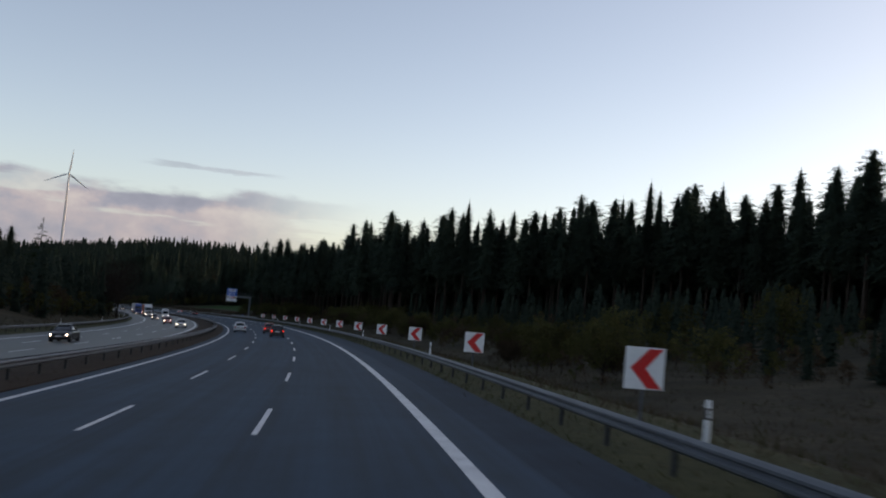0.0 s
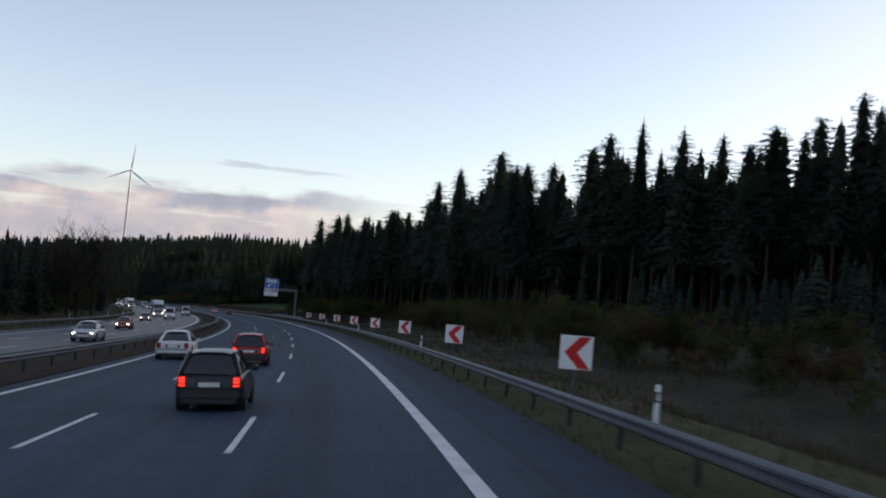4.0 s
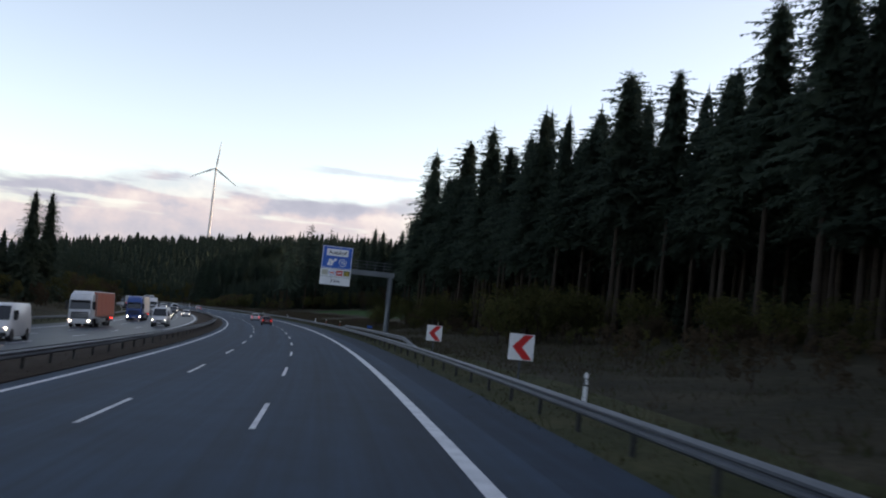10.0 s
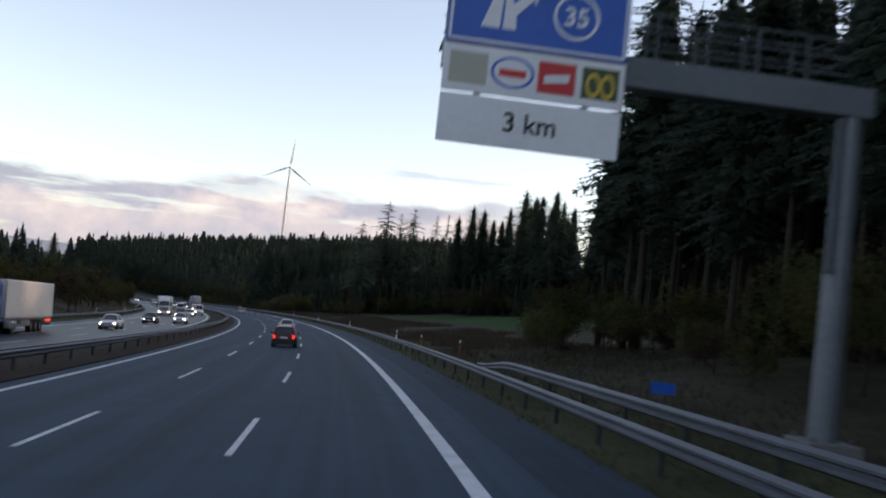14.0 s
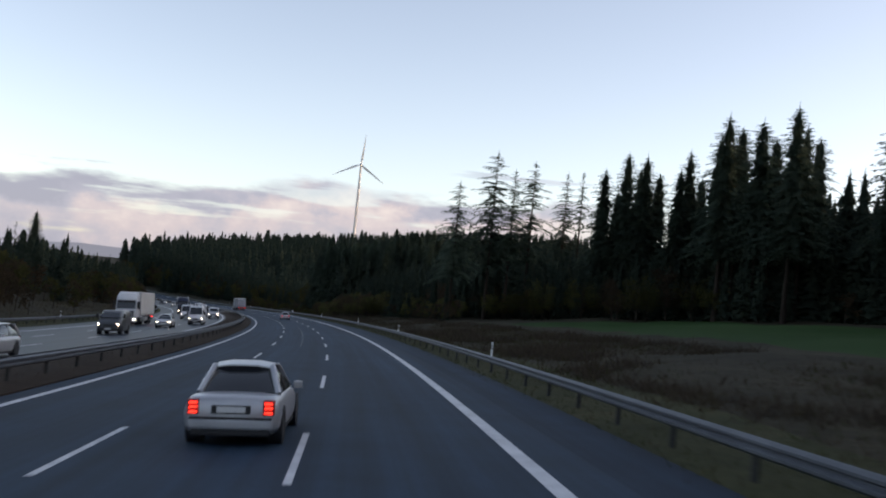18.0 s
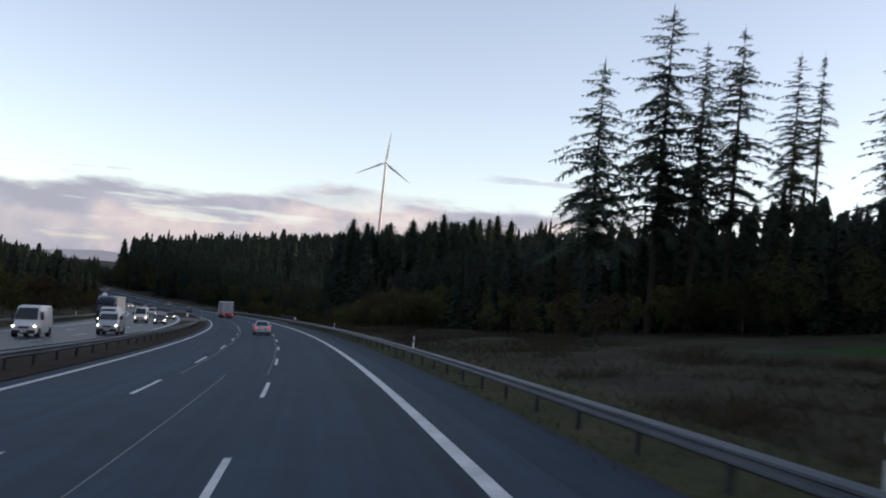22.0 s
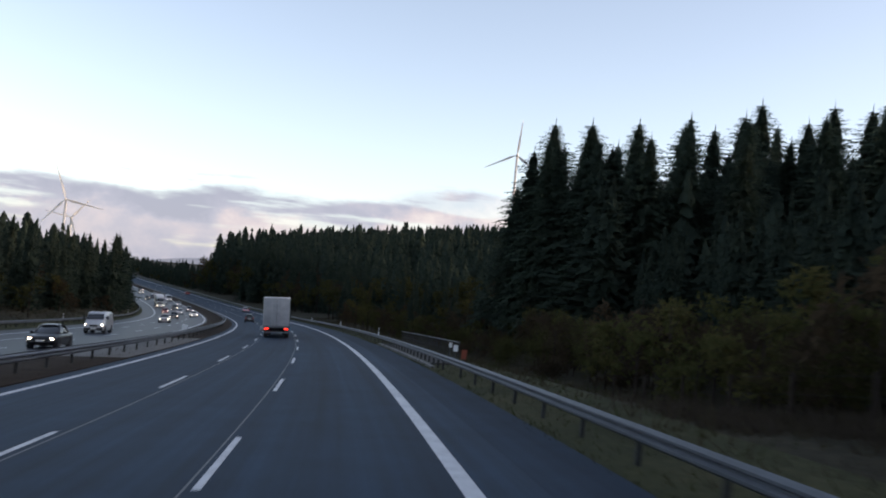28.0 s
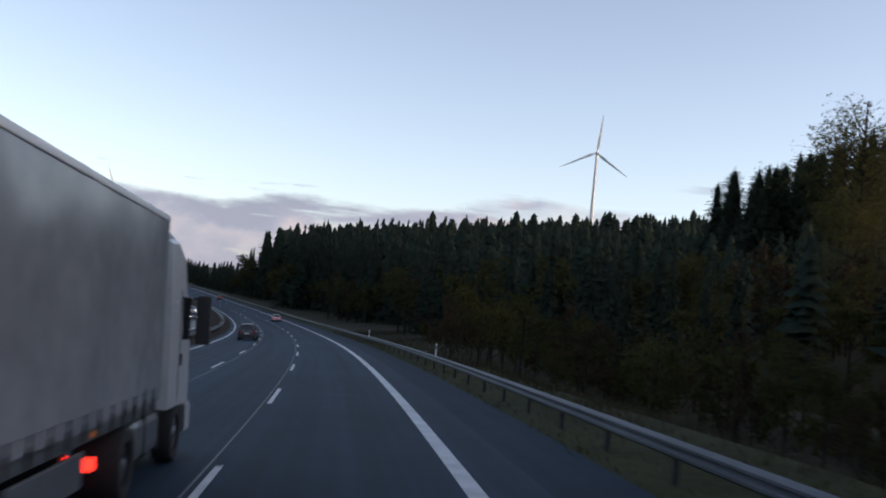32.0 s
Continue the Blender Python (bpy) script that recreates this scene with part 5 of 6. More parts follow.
def wheel(parent, x, y, r, w, rim=ALLOY):
    side = 1 if x > 0 else -1
    bm = bmesh.new()
    prof = [(r * 0.62, -w / 2), (r * 0.93, -w / 2), (r, -w * 0.33), (r, w * 0.33), (r * 0.93, w / 2), (r * 0.62, w / 2)]
    n = 20
    rings = [[bm.verts.new((x + o, y + q * math.cos(2 * math.pi * i / n), r + q * math.sin(2 * math.pi * i / n))) for i in range(n)] for q, o in prof]
    for a, b in zip(rings, rings[1:] + rings[:1]):
        for i in range(n):
            bm.faces.new((a[i], a[(i + 1) % n], b[(i + 1) % n], b[i]))
    bmesh.ops.recalc_face_normals(bm, faces=bm.faces)
    t = smooth_part("wheel", bm, RUBBER, parent)
    face = bmesh.new()
    rod((x - side * w * 0.1, y, r), (x + side * w * 0.36, y, r), r * 0.62, r * 0.58, 18, face)
    rod((x + side * w * 0.30, y, r), (x + side * w * 0.46, y, r), r * 0.2, r * 0.16, 10, face)
    part("rim", face, rim, t)


def car(name, label, paint, length=4.4, width=1.78, height=1.45, kind="sedan", lights="head", group="", lit=True):
    top = thing(name, Matrix.Identity(4), label, "car", group)
    l, w, h = length / 2, width / 2, height
    belt = 0.62 * h
    if kind == "sedan":
        deck, rw, roof0, roof1, ws = belt + 0.02, -l + 0.95, -l + 1.55, l - 2.1, l - 1.35
    elif kind == "hatch":
        deck, rw, roof0, roof1, ws = belt, -l + 0.1, -l + 0.45, l - 1.95, l - 1.15
    else:
        deck, rw, roof0, roof1, ws = belt, -l + 0.08, -l + 0.35, l - 2.0, l - 1.15

    def sec(y, z0, z1, hw):
        half = [(0.84, z0), (0.93, z0 + 0.05), (0.98, z0 + 0.15), (1.0, (z0 + z1) / 2), (0.985, z1 - 0.2), (0.955, z1 - 0.11), (0.91, z1 - 0.045), (0.84, z1 - 0.005), (0.5, z1 + 0.02), (0.0, z1 + 0.03)]
        return [(-u * hw, y, z) for u, z in half] + [(u * hw, y, z) for u, z in reversed(half[:-1])]
    nose = belt - 0.16
    body = loft([sec(-l, 0.36, belt - 0.10, w * 0.86), sec(-l + 0.03, 0.31, belt - 0.05, w * 0.91), sec(-l + 0.1, 0.26, deck - 0.03, w * 0.955), sec(-l + 0.25, 0.23, deck - 0.01, w * 0.985), sec(-l + 0.5, 0.22, deck, w), sec(-l + 1.2, 0.2, belt, w), sec(0, 0.19, belt, w), sec(ws - 0.2, 0.2, belt, w),
                 sec(ws + 0.3, 0.2, belt - 0.04, w * 0.99), sec(l - 0.4, 0.22, nose + 0.03, w * 0.95), sec(l - 0.1, 0.26, nose - 0.06, w * 0.86), sec(l, 0.34, nose - 0.16, w * 0.74)])
    smooth_part("body", body, paint, top)

    def glass(y, z, hw):
        b = belt - 0.02
        return [(-w * 0.87, y, b), (-(w * 0.87 + hw) / 2 - 0.02, y, (b + z) / 2 + 0.02), (-hw, y, z - 0.05), (-hw * 0.8, y, z), (hw * 0.8, y, z), (hw, y, z - 0.05), ((w * 0.87 + hw) / 2 + 0.02, y, (b + z) / 2 + 0.02), (w * 0.87, y, b)]
    smooth_part("glazing", loft([glass(rw, belt + 0.01, w * 0.86), glass(roof0, h - 0.05, w * 0.62), glass((roof0 + roof1) / 2, h - 0.015, w * 0.645), glass(roof1, h - 0.06, w * 0.62), glass(ws, belt + 0.01, w * 0.86)]), GLASS, top)
    roof = bmesh.new()
    grid = [[roof.verts.new((u * w * 0.635, y, z - 0.05 * u ** 4)) for u in (-1, -0.5, 0, 0.5, 1)] for y, z in ((roof0 - 0.06, h - 0.055), (roof0 + 0.3, h - 0.005), ((roof0 + roof1) / 2, h + 0.012), (roof1 - 0.2, h - 0.015), (roof1 + 0.06, h - 0.06))]
    for a, b in zip(grid, grid[1:]):
        for i in range(4):
            roof.faces.new((a[i], a[i + 1], b[i + 1], b[i]))
    ext = bmesh.ops.extrude_face_region(roof, geom=roof.faces[:])
    bmesh.ops.translate(roof, vec=(0, 0, 0.03), verts=[v for v in ext["geom"] if isinstance(v, bmesh.types.BMVert)])
    bmesh.ops.recalc_face_normals(roof, faces=roof.faces)
    smooth_part("roof", roof, paint, top)
    for s in (-1, 1):
        part("pillar", rod((s * w * 0.855, ws - 0.02, belt), (s * w * 0.63, roof1, h - 0.05), 0.035, sides=6), paint, top)
        part("pillar", rod((s * w * 0.88, (roof0 + roof1) / 2, belt), (s * w * 0.65, (roof0 + roof1) / 2, h - 0.04), 0.03, sides=6), DARK, top)
        part("pillar", rod((s * w * 0.845, rw + 0.05, belt), (s * w * 0.63, roof0, h - 0.05), 0.065, sides=6), paint, top)
        part("mirror", box(s * (w + 0.08) - 0.09, s * (w + 0.08) + 0.09, ws - 0.45, ws - 0.3, belt - 0.02, belt + 0.13, 0.03), paint, top)
        part("headlight", box(s * w * 0.7 - 0.11, s * w * 0.7 + 0.11, l - 0.22, l - 0.035, nose - 0.2, nose - 0.09, 0.03), HEAD if lit and lights == "head" else ALLOY, top)
        lamp = part("tail_light", box(s * w * 0.77 - 0.11, s * w * 0.77 + 0.11, -l - 0.012, -l + 0.14, belt - 0.32, belt - 0.03, 0.03), RED_GLASS, top)
        if lights == "tail":
            for z in (belt - 0.27, belt - 0.18, belt - 0.10):
                part("lamp_band", box(s * w * 0.77 - 0.075, s * w * 0.77 + 0.075, -l - 0.02, -l - 0.005, z - 0.022, z + 0.026, 0.006), TAIL, lamp)
        part("bumper_lamp", box(s * w * 0.6 - 0.1, s * w * 0.6 + 0.1, l - 0.12, l + 0.002, 0.42, 0.5, 0.015), ALLOY, top)
    part("plate_recess", box(-0.36, 0.36, -l - 0.012, -l + 0.05, 0.60, 0.76, 0.015), DARK, top)
    part("number_plate", box(-0.26, 0.26, -l - 0.022, -l - 0.008, 0.625, 0.735, 0.003), PLATE, top)
    part("bumper_strip", box(-w * 0.84, w * 0.84, -l - 0.05, -l + 0.1, 0.50, 0.545, 0.01), DARK, top)
    part("valance", box(-w * 0.8, w * 0.8, -l - 0.01, -l + 0.3, 0.2, 0.34, 0.03), DARK, top)
    part("number_plate", box(-0.26, 0.26, l - 0.06, l + 0.02, 0.42, 0.53), PLATE, top)
    part("bumper", box(-w * 0.86, w * 0.86, -l - 0.04, -l + 0.2, 0.32, 0.52, 0.05), DARK if kind != "sedan" else paint, top)
    part("grille", box(-w * 0.42, w * 0.42, l - 0.12, l + 0.015, nose - 0.22, nose - 0.1, 0.02), DARK, top)
    part("sill", box(-w * 0.95, w * 0.95, -l + 0.9, l - 0.9, 0.16, 0.26, 0.03), DARK, top)
    for y in (-l + 0.82, l - 0.85):
        for s in (-1, 1):
            part("wheel_arch", rod((s * w * 0.7, y, 0.33), (s * (w + 0.006), y, 0.33), 0.38, sides=20), DARK, top)
            wheel(top, s * (w - 0.09), y, 0.31, 0.2)
    return top


def van(name, label, paint, length=5.6, width=1.98, height=2.5, group=""):
    top = thing(name, Matrix.Identity(4), label, "van", group)
    l, w, h = length / 2, width / 2, height

    def sec(y, z0, z1, hb, ht):
        return [(-hb * 0.9, y, z0), (-hb, y, z0 + 0.14), (-hb, y, z0 + (z1 - z0) * 0.45), (-ht, y, z1 - 0.14), (-ht * 0.86, y, z1), (ht * 0.86, y, z1), (ht, y, z1 - 0.14), (hb, y, z0 + (z1 - z0) * 0.45), (hb, y, z0 + 0.14), (hb * 0.9, y, z0)]
    smooth_part("body", loft([sec(-l, 0.4, h - 0.12, w * 0.96, w * 0.84), sec(-l + 0.12, 0.28, h - 0.02, w, w * 0.9), sec(0, 0.25, h, w, w * 0.9), sec(l - 1.75, 0.25, h - 0.04, w, w * 0.88), sec(l - 1.5, 0.25, h - 0.16, w, w * 0.84),
                              sec(l - 0.75, 0.25, 1.32, w * 0.99, w * 0.9), sec(l - 0.16, 0.3, 1.05, w * 0.9, w * 0.84), sec(l, 0.38, 0.86, w * 0.8, w * 0.76)]), paint, top)
    ws = bmesh.new()
    vs = [ws.verts.new(p) for p in ((-w * 0.84, l - 0.78, 1.36), (w * 0.84, l - 0.78, 1.36), (w * 0.74, l - 1.47, h - 0.26), (-w * 0.74, l - 1.47, h - 0.26))]
    ws.faces.new(vs)
    ext = bmesh.ops.extrude_face_region(ws, geom=ws.faces[:])
    bmesh.ops.translate(ws, vec=(0, 0.04, 0.05), verts=[v for v in ext["geom"] if isinstance(v, bmesh.types.BMVert)])
    bmesh.ops.recalc_face_normals(ws, faces=ws.faces)
    part("windscreen", ws, GLASS, top)
    for s in (-1, 1):
        part("side_window", box(s * w * 0.955 - 0.02, s * w * 0.955 + 0.02, l - 2.4, l - 1.35, 1.42, h - 0.5, 0.015), GLASS, top)
        part("mirror", box(s * (w + 0.13) - 0.1, s * (w + 0.13) + 0.1, l - 1.25, l - 1.1, 1.35, 1.72, 0.04), DARK, top)
        part("headlight", box(s * w * 0.74 - 0.11, s * w * 0.74 + 0.11, l - 0.3, l - 0.06, 0.76, 0.9, 0.03), HEAD, top)
        part("tail_light", box(s * w * 0.9 - 0.07, s * w * 0.9 + 0.07, -l - 0.01, -l + 0.06, 0.9, 1.35, 0.02), RED_GLASS, top)
        for y in (-l + 1.0, l - 0.95):
            part("wheel_arch", rod((s * w * 0.7, y, 0.36), (s * (w + 0.006), y, 0.36), 0.42, sides=20), DARK, top)
            wheel(top, s * (w - 0.1), y, 0.34, 0.22)
    part("bumper", box(-w * 0.86, w * 0.86, l - 0.2, l + 0.05, 0.3, 0.56, 0.05), DARK, top)
    part("grille", box(-w * 0.4, w * 0.4, l - 0.16, l + 0.015, 0.66, 0.84, 0.03), DARK, top)
    part("number_plate", box(-0.26, 0.26, l + 0.02, l + 0.06, 0.4, 0.51), PLATE, top)
    return top


def lorry(name, label, cab_paint, box_paint, group="", curtain=True, box_label=""):
    """An articulated lorry, 16.4 m: the cab's nose at y = 8.2."""
    top = thing(name, Matrix.Identity(4), label, "lorry", group)
    w, yf = 1.25, 8.2

    def sec(y, z0, z1, hb, ht, r=0.12):
        return [(-hb, y, z0), (-hb, y, (z0 + z1) / 2), (-ht, y, z1 - r), (-ht + r, y, z1), (ht - r, y, z1), (ht, y, z1 - r), (hb, y, (z0 + z1) / 2), (hb, y, z0)]
    cab = smooth_part("cab", loft([sec(yf - 2.3, 0.95, 3.75, w, w * 0.96), sec(yf - 1.6, 0.95, 3.8, w, w * 0.96), sec(yf - 0.75, 0.95, 3.55, w, w * 0.94), sec(yf - 0.32, 0.95, 2.95, w * 0.99, w * 0.93), sec(yf - 0.1, 0.9, 1.95, w * 0.97, w * 0.94), sec(yf, 0.95, 1.75, w * 0.9, w * 0.88)]), cab_paint, top)
    part("roof_deflector", loft([sec(yf - 2.3, 3.6, 4.0, w * 0.9, w * 0.84, 0.06), sec(yf - 1.5, 3.6, 3.95, w * 0.88, w * 0.8, 0.06), sec(yf - 0.95, 3.5, 3.66, w * 0.84, w * 0.76, 0.05)]), cab_paint, cab)
    ws = bmesh.new()
    vs = [ws.verts.new(p) for p in ((-w * 0.88, yf - 0.1, 1.98), (w * 0.88, yf - 0.1, 1.98), (w * 0.84, yf - 0.31, 2.85), (-w * 0.84, yf - 0.31, 2.85))]
    ws.faces.new(vs)
    ext = bmesh.ops.extrude_face_region(ws, geom=ws.faces[:])
    bmesh.ops.translate(ws, vec=(0, 0.035, 0.01), verts=[v for v in ext["geom"] if isinstance(v, bmesh.types.BMVert)])
    bmesh.ops.recalc_face_normals(ws, faces=ws.faces)
    part("windscreen", ws, GLASS, cab)
    part("sun_visor", box(-w * 0.82, w * 0.82, yf - 0.32, yf + 0.05, 2.88, 3.0, 0.03), DARK, cab)
    part("grille", box(-w * 0.72, w * 0.72, yf - 0.03, yf + 0.03, 1.0, 1.7, 0.03), DARK, cab)
    for z in (1.15, 1.32, 1.5):
        part("grille_bar", box(-w * 0.68, w * 0.68, yf + 0.02, yf + 0.05, z, z + 0.05, 0.01), cab_paint, cab)
    part("bumper", box(-w, w, yf - 0.5, yf + 0.08, 0.38, 0.92, 0.08), cab_paint, cab)
    part("number_plate", box(-0.26, 0.26, yf + 0.08, yf + 0.1, 0.5, 0.61), PLATE, cab)
    for s in (-1, 1):
        part("side_window", box(s * w * 0.985 - 0.02, s * w * 0.985 + 0.02, yf - 1.25, yf - 0.42, 2.05, 2.8, 0.01), GLASS, cab)
        part("mirror", box(s * (w + 0.2) - 0.13, s * (w + 0.2) + 0.13, yf - 0.28, yf - 0.14, 1.95, 2.85, 0.05), DARK, cab)
        part("mirror_arm", rod((s * w, yf - 0.22, 2.8), (s * (w + 0.18), yf - 0.2, 2.75), 0.025, sides=6), DARK, cab)
        part("door_handle", box(s * (w + 0.005) - 0.015, s * (w + 0.005) + 0.015, yf - 1.35, yf - 1.22, 1.62, 1.82, 0.008), DARK, cab)
        part("door_gap", box(s * w - 0.006, s * w + 0.006, yf - 1.45, yf - 1.42, 1.0, 2.9), DARK, cab)
        for z in (2.2, 2.36, 2.52, 2.68):
            part("air_vent", box(s * w * 0.985 - 0.03, s * w * 0.985 + 0.012, yf - 2.05, yf - 1.65, z, z + 0.05), SIGN_WHITE, cab)
        part("headlight", box(s * w * 0.78 - 0.12, s * w * 0.78 + 0.12, yf - 0.02, yf + 0.11, 0.63, 0.79, 0.03), HEAD, cab)
        part("step", box(s * w - 0.08, s * w + 0.01, yf - 1.1, yf - 0.55, 0.45, 0.9, 0.03), DARK, cab)
        part("mudguard", box(s * w - 0.35, s * w + 0.005, yf - 2.0, yf - 0.85, 0.98, 1.1, 0.04), cab_paint, cab)
        part("fuel_tank", box(s * w - 0.55, s * w - 0.03, yf - 4.3, yf - 2.7, 0.42, 1.0, 0.12), ALLOY, cab)
        for r in (0, 1):
            part("tank_strap", box(s * w - 0.56, s * w - 0.02, yf - 3.9 + r, yf - 3.82 + r, 0.41, 1.01, 0.02), DARK, cab)
        wheel(top, s * (w - 0.16), yf - 1.42, 0.5, 0.32)
        wheel(top, s * (w - 0.3), yf - 5.05, 0.5, 0.6)
        for y in (-2.2, -3.5, -4.8):
            wheel(top, s * (w - 0.2), y, 0.5, 0.38)
    part("chassis", box(-0.5, 0.5, yf - 6.2, yf - 1.0, 0.7, 1.0, 0.02), DARK, top)
    # trailer, 13.6 m
    y1, y0 = yf - 3.0, yf - 16.4
    trailer = smooth_part("trailer", box(-w, w, y0, y1, 1.22, 3.98, 0.03), box_paint, top, box_label)
    part("roof_edge", box(-w - 0.02, w + 0.02, y0 - 0.02, y1 + 0.02, 3.92, 4.02, 0.02), SIGN_WHITE if curtain else box_paint, trailer)
    part("frame", box(-w * 0.98, w * 0.98, y0 + 0.02, y1 - 0.02, 1.02, 1.22, 0.02), STEEL_GREY, trailer)
    part("rear_bumper", box(-w * 0.95, w * 0.95, y0 + 0.02, y0 + 0.16, 0.5, 0.66, 0.02), STEEL_GREY, trailer)
    part("landing_gear", box(-0.9, 0.9, yf - 6.9, yf - 6.7, 0.45, 1.05, 0.02), DARK, trailer)
    for s in (-1, 1):
        part("corner_post", box(s * w - 0.05, s * w + 0.012, y1 - 0.1, y1 + 0.012, 1.2, 3.95, 0.01), ALLOY, trailer)
        part("corner_post", box(s * w - 0.05, s * w + 0.012, y0 - 0.012, y0 + 0.1, 1.2, 3.95, 0.01), ALLOY, trailer)
        part("tail_light", box(s * 0.95 - 0.2, s * 0.95 + 0.2, y0 - 0.03, y0 + 0.05, 0.84, 0.98, 0.02), TAIL, trailer)
        if curtain:
            # the slack side sheet, in shallow waves between its poles
            bm, ys, zs = bmesh.new(), np.linspace(y0 + 0.12, y1 - 0.12, 90), np.linspace(1.37, 3.9, 16)
            grid = [[bm.verts.new((s * (w + 0.03 + 0.016 * math.sin(2.35 * y + 0.7 * math.sin(1.6 * z)) * math.sin(math.pi * (z - 1.37) / 2.53) + 0.03 * noise.noise(Vector((0.8 * y, 1.1 * z, 4.0 + s)))), y, z)) for z in zs] for y in ys]
            for ga, gb in zip(grid, grid[1:]):
                for k in range(15):
                    q = (ga[k], gb[k], gb[k + 1], ga[k + 1])
                    bm.faces.new(q if s > 0 else q[::-1])
            smooth_part("side_curtain", bm, box_paint, trailer)
            part("side_lath", box(s * w - 0.02, s * (w + 0.008), y0 + 0.1, y1 - 0.1, 1.18, 1.36, 0.01), box_paint, trailer)
            for y in np.arange(y0 + 0.4, y1 - 0.2, 0.62):
                part("strap", box(s * (w + 0.012) - 0.012, s * (w + 0.012) + 0.012, y, y + 0.035, 1.05, 1.42, 0.006), DARK, trailer)
                part("buckle", box(s * (w + 0.02) - 0.015, s * (w + 0.02) + 0.015, y - 0.03, y + 0.065, 1.16, 1.26, 0.008), DARK, trailer)
        part("side_guard", box(s * w - 0.06, s * w - 0.01, -1.4, yf - 7.2, 0.55, 0.95, 0.02), ALLOY, trailer)
        for y in (y0 + 3, y0 + 6, y0 + 9.5):
            part("marker_light", box(s * (w - 0.005) - 0.015, s * (w - 0.005) + 0.015, y, y + 0.1, 1.07, 1.13), MARKER, trailer)
    for x, y in ((w - 0.2, yf - 6.35), (w - 0.55, yf - 6.3)):
        part("tractor_tail_light", box(x - 0.11, x + 0.11, y - 0.04, y + 0.04, 0.6, 0.76, 0.02), TAIL, top)
    for x in (-0.45, 0.45):
        part("lock_bar", rod((x, y0 - 0.02, 1.25), (x, y0 - 0.02, 3.85), 0.02, sides=6), ALLOY, trailer)
    part("door_gap", box(-0.012, 0.012, y0 - 0.008, y0 + 0.01, 1.25, 3.9), DARK, trailer)
    return top


def build_vehicles():
    red, wine = car_paint("red_paint", (0.32, 0.018, 0.02)), car_paint("wine_paint", (0.12, 0.012, 0.016))
    black, grey = car_paint("black_paint", (0.012, 0.012, 0.014)), car_paint("grey_paint", (0.07, 0.075, 0.08))
    silver, white = car_paint("silver_paint", (0.5, 0.51, 0.53), 0.28, 0.35), car_paint("white_car_paint", (0.62, 0.63, 0.64), 0.3, 0.0)
    blue, navy = car_paint("lorry_blue", (0.02, 0.07, 0.26), 0.35, 0.0), car_paint("navy_paint", (0.015, 0.022, 0.05))
    tarp = material("grey_tarpaulin", [(0.22, 0.235, 0.26), (0.28, 0.295, 0.32), (0.35, 0.365, 0.39)], 0.27, scale=0.35, fine=2.5, bump=0.2)
    orange = material("orange_tarpaulin", [(0.42, 0.10, 0.05), (0.52, 0.14, 0.07)], 0.5, scale=0.4, fine=3, bump=0.3)
    pale = material("pale_tarpaulin", [(0.48, 0.48, 0.46), (0.6, 0.6, 0.58)], 0.5, scale=0.4, fine=3, bump=0.3)

    def ahead(ob, s, d, turn=0.0):
        ob.matrix_world = stand(s, d, 0.006, turn, True)

    def toward(ob, s, d, turn=0.0):
        ob.matrix_world = stand(s, d, 0.006, 0, True) @ Matrix.Rotation(radians(180 + turn), 4, "Z")
    # traffic on our carriageway, seen from behind
    ahead(car("hatchback_car", "black hatchback with lit red tail lights on the middle lane", black, 4.0, 1.72, 1.5, "hatch", "tail"), 120, -0.95)
    ahead(car("hatchback_car", "small red hatchback with lit tail lights on the asphalt", red, 3.9, 1.7, 1.48, "hatch", "tail"), 141, -1.5)
    ahead(car("sedan_car", "white sedan on the overtaking lane", white, 4.5, 1.78, 1.44, "sedan", "none"), 146, -5.6)
    ahead(car("hatchback_car", "dark wine-red hatchback with lit tail lights", wine, 4.1, 1.74, 1.48, "hatch", "tail"), 398, -0.95)
    ahead(car("sedan_car", "silver sedan with bright red tail lights crossing the lane line", silver, 4.7, 1.78, 1.45, "sedan", "tail"), 441.1, -0.98, -1.5)
    ahead(car("sedan_car", "silver sedan with lit tail lights on the middle lane", silver, 4.7, 1.78, 1.45, "sedan", "tail"), 620, -0.95)
    ahead(car("suv_car", "dark grey estate car with lit tail lights", grey, 4.6, 1.86, 1.62, "suv", "none"), 849, -4.6, -1.5)
    ahead(car("sedan_car", "silver sedan driving far ahead on the inner lane", silver, 4.7, 1.78, 1.45, "sedan", "tail"), 957, 1.9)
    ahead(car("hatchback_car", "red hatchback far ahead on the inner lane", red, 4.0, 1.72, 1.48, "hatch", "tail"), 1120, 1.9)
    ahead(lorry("articulated_lorry", "white articulated lorry with a grey tarpaulin trailer beside the lane line", white, tarp, box_label="grey tarpaulin trailer with dark straps"), 758.6, -0.55 - 1.27)
    # oncoming lorries
    for s, d, cab, load, lab in ((345, -22.3, white, orange, "white articulated lorry with an orange tarpaulin trailer, headlights on"), (398, -22.3, blue, pale, "blue articulated lorry with a pale trailer, headlights on"),
                                 (541, -22.3, white, pale, "white articulated lorry with a pale box trailer, headlights on"), (661, -22.3, navy, pale, "dark blue articulated lorry with a pale trailer, headlights on"),
                                 (985, -22.3, white, pale, "far white lorry with headlights on in the oncoming traffic")):
        toward(lorry("articulated_lorry", lab, cab, load, "oncoming lorries"), s + 8.2, d)
    vans = [van("delivery_van", "white delivery van with headlights on", white, group="oncoming vans"), van("delivery_van", "silver-grey van with headlights on", silver, 5.2, 1.95, 2.1, "oncoming vans"),
            van("delivery_van", "dark grey van with headlights on", grey, 5.0, 1.95, 2.0, "oncoming vans")]
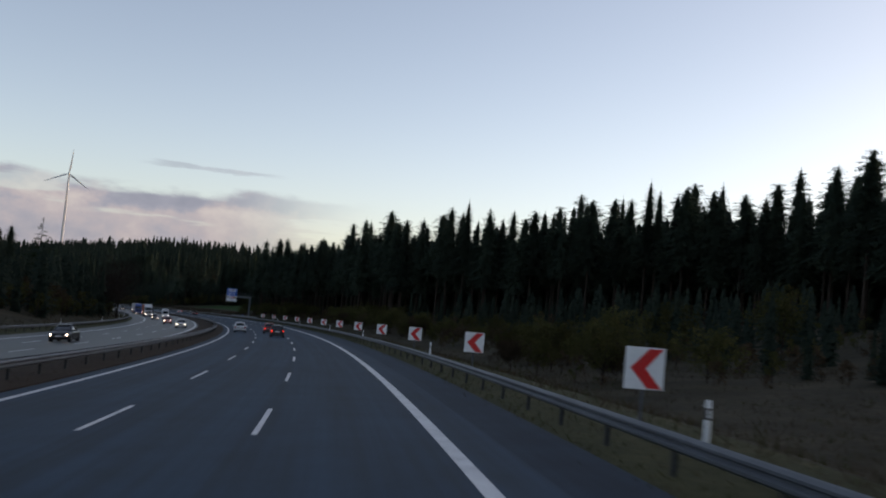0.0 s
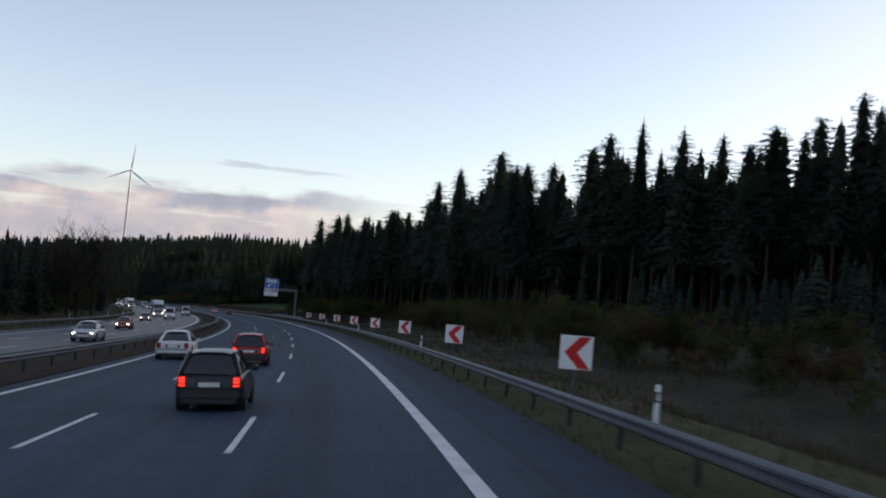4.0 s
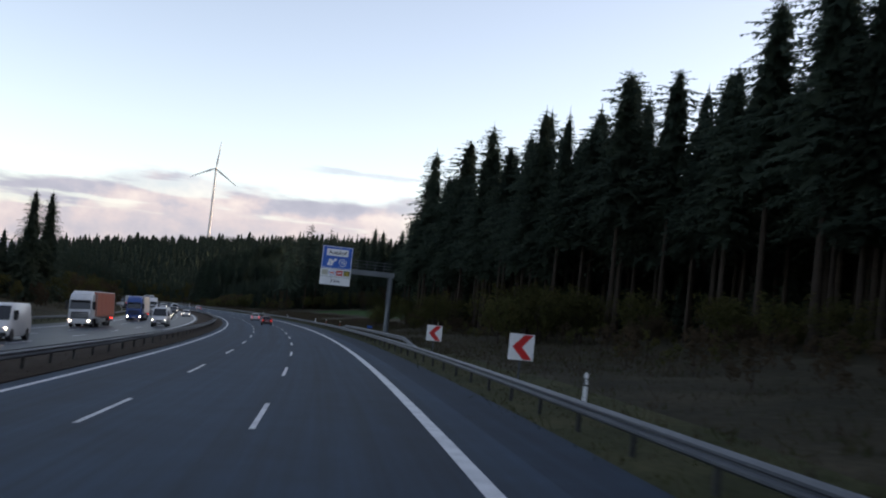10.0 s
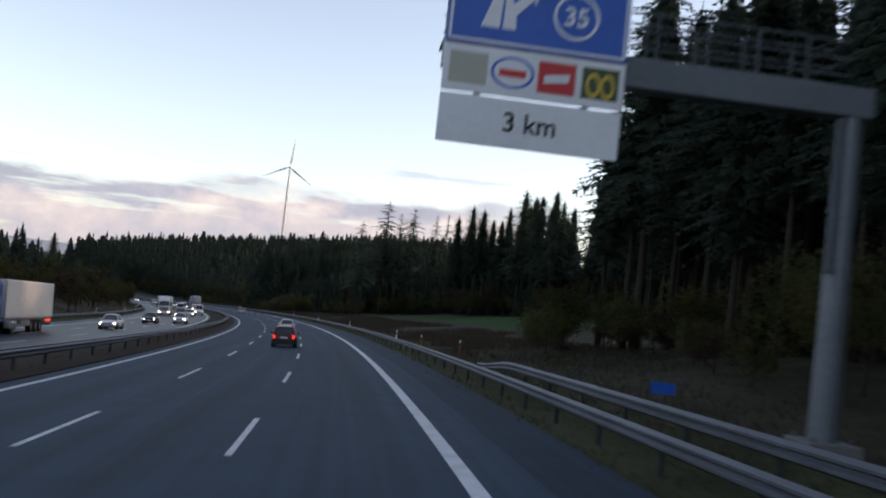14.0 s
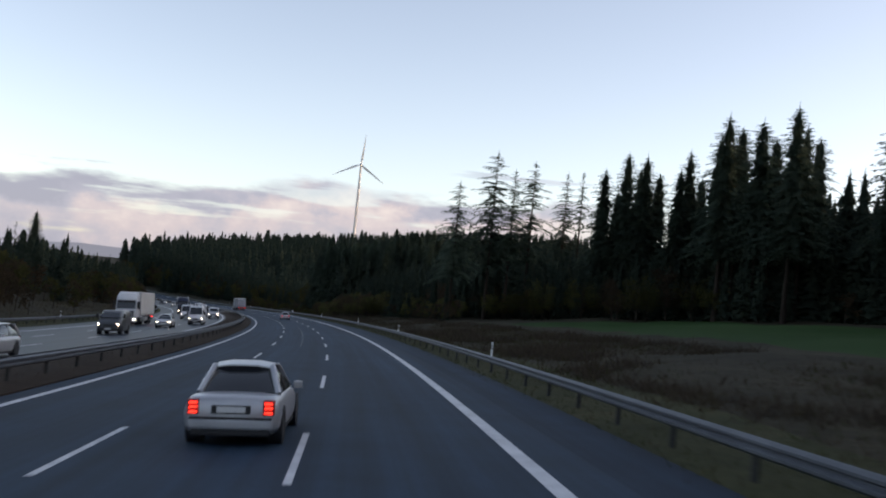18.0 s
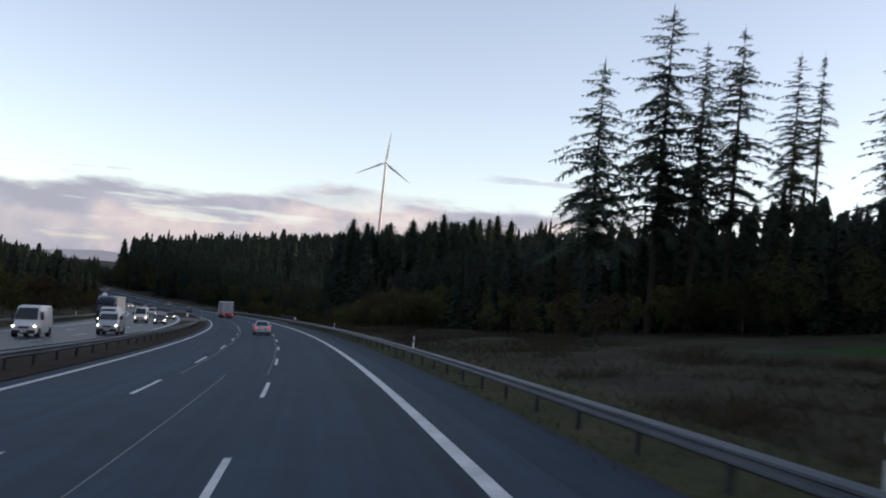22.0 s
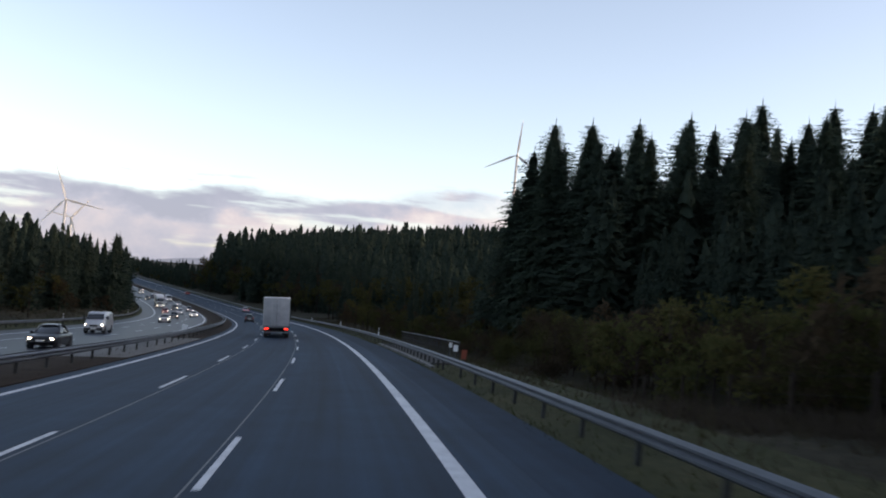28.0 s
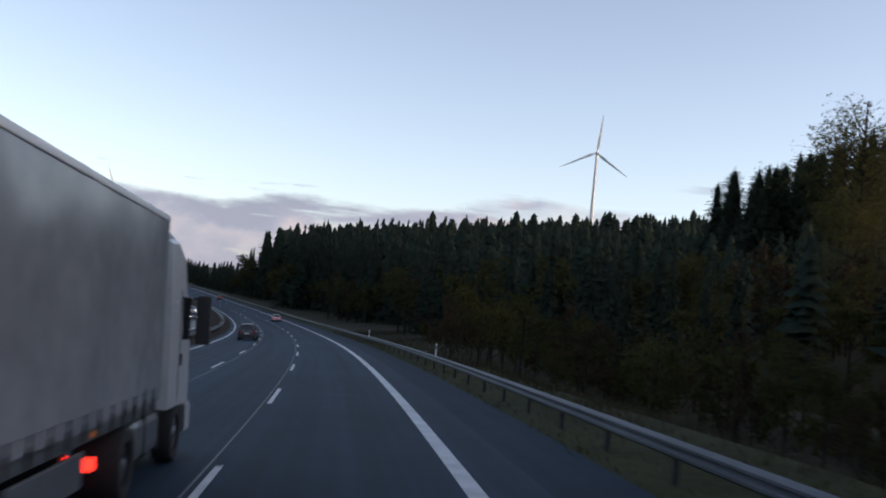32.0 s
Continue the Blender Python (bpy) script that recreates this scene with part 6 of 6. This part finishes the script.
    cars = [car("sedan_car", "dark sedan with headlights on", black, 4.6, group="oncoming cars"), car("hatchback_car", "red hatchback with headlights on", red, 4.0, 1.72, 1.48, "hatch", group="oncoming cars"),
            car("estate_car", "silver estate car with headlights on", silver, 4.6, 1.8, 1.5, "suv", group="oncoming cars"), car("sedan_car", "white sedan with headlights on", white, 4.5, group="oncoming cars"),
            car("hatchback_car", "dark blue hatchback with headlights on", navy, 4.1, 1.74, 1.48, "hatch", group="oncoming cars")]
    spots = [(84, -19.1, "c0"), (168, -15.2, "c2"), (212, -19.0, "c1"), (275, -22.3, "c4"), (300, -18.9, "v0"), (360, -15.3, "v0"), (425, -18.3, "c3"), (459, -18.6, "c0"), (464, -15.1, "c2"), (504, -17.6, "v2"), (532, -16.9, "c2"),
             (553, -15.1, "v0"), (594, -19.2, "v0"), (606, -14.9, "v1"), (625, -17.6, "v0"), (664, -14.9, "c4"), (676, -18.5, "v0"), (715, -14.9, "c0"), (752, -19.2, "v1"), (821, -19.2, "c2"), (866, -19.6, "c0"), (891, -15.5, "c3"),
             (917, -18.6, "c2"), (921, -22.3, "c1"), (948, -15.0, "c4"), (962, -18.7, "c0"), (1003, -15.1, "c3"), (1020, -18.8, "c2"), (1046, -15.2, "v0"), (1058, -22.2, "c0"), (1075, -18.7, "c4"), (1096, -15.1, "c2"), (1118, -18.8, "c3"),
             (1140, -22.2, "v0"), (1149, -15.0, "c0"), (1175, -18.7, "c2"), (1200, -15.1, "c4"), (1230, -22.2, "c3"), (1240, -18.8, "c0")]
    for s, d, k in spots:
        src = (cars if k[0] == "c" else vans)[int(k[1])]
        copy_thing(src, stand(s + 2.4, d, 0.006, 0, True) @ Matrix.Rotation(radians(180), 4, "Z"))
    for src in cars + vans:
        for o in (*src.children_recursive, src):
            bpy.data.objects.remove(o)


# ---- grass and weeds ----
def tufts(name, count, where, height, mats, label, seed, blades=5):
    """Many small tufts of grass as one mesh. where(rng, n): along and across."""
    rng = np.random.default_rng(seed)
    s, d = where(rng, count)
    base = place(s, d)
    n = count * blades
    b = np.repeat(base, blades, 0) + np.c_[rng.normal(0, 0.26, (n, 2)), np.full(n, -0.06)]
    h = rng.uniform(*height, n) * np.repeat(rng.uniform(0.6, 1.25, count), blades)
    a = rng.uniform(0, 6.28, n)
    w = 0.008 + 0.04 * h
    side = np.c_[np.cos(a) * w, np.sin(a) * w, np.zeros(n)]
    tip = b + np.c_[rng.normal(0, 0.5, n) * h, rng.normal(0, 0.5, n) * h, h * rng.uniform(0.5, 1.0, n)]
    v = np.stack([b - side, b + side, tip], 1).reshape(-1, 3)
    idx = np.repeat(rng.integers(0, len(mats), count), blades)
    ob = new(name, fast_mesh(name, v, np.arange(len(v)).reshape(-1, 3), mats, idx))
    return tagged(ob, label, "grass", kind="stuff")


def build_grass():
    straw = leafy(material("straw", [(0.046, 0.038, 0.024), (0.078, 0.064, 0.041)], 0.95, scale=0.2, fine=2, spec=0.05))
    blade = leafy(material("grass_blade", [(0.028, 0.037, 0.014), (0.052, 0.060, 0.022)], 0.95, scale=0.2, fine=2, spec=0.05))
    weed = leafy(material("brown_weed", [(0.044, 0.036, 0.028), (0.074, 0.058, 0.045)], 0.95, scale=0.3, fine=2, spec=0.05))

    def verge(rng, n):
        return rng.uniform(-5, 900, n), rng.uniform(7.1, 9.6, n)

    def bank(rng, n):
        s = rng.uniform(0, 900, n)
        far = np.interp(s, [0, 150, 240, 340, 400, 430, 560, 610, 900], [44, 44, 33, 26, 24, 26, 26, 26, 24])
        return s, 9.4 + (far - 9.4) * rng.uniform(0, 1, n) ** 1.15

    def middle(rng, n):
        return rng.uniform(0, 900, n), rng.uniform(-12.5, -8.3, n)

    def over(rng, n):
        return rng.uniform(60, 1000, n), -29.6 - 14 * rng.uniform(0, 1, n) ** 1.3
    def weeds(rng, n):
        s, d = rng.uniform(395, 700, n * 4), rng.uniform(11, 26, n * 4)
        patch = np.array([noise.noise(Vector((a * 0.13, b * 0.22, 5.5))) + 0.5 * noise.noise(Vector((a * 0.3, b * 0.5, 1.5))) for a, b in zip(s, d)])
        keep = np.argsort(-patch - rng.uniform(0, 0.35, n * 4))[:n]
        return s[keep], d[keep]
    tufts("bank_weeds", 6500, weeds, (0.3, 0.85), [weed, weed, straw], "knee-high brown withered weeds in patches on the bank", 6, 9)
    tufts("verge_grass", 15000, verge, (0.08, 0.26), [blade, blade, straw], "short green and yellow grass under the guard rail", 1, 4)
    tufts("bank_grass", 48000, bank, (0.14, 0.5), [straw, straw, weed, blade], "long dry grass and weeds on the roadside bank", 2, 5)
    tufts("median_weeds", 7000, middle, (0.08, 0.3), [weed, weed, straw], "brown withered weeds on the median", 3, 4)
    tufts("far_verge_grass", 11000, over, (0.2, 0.6), [blade, straw, weed], "rough grass beyond the oncoming carriageway", 4, 4)


build_ground()
build_road()
build_rails()
build_clouds()
build_signs()
build_vehicles()
build_trees()
build_grass()
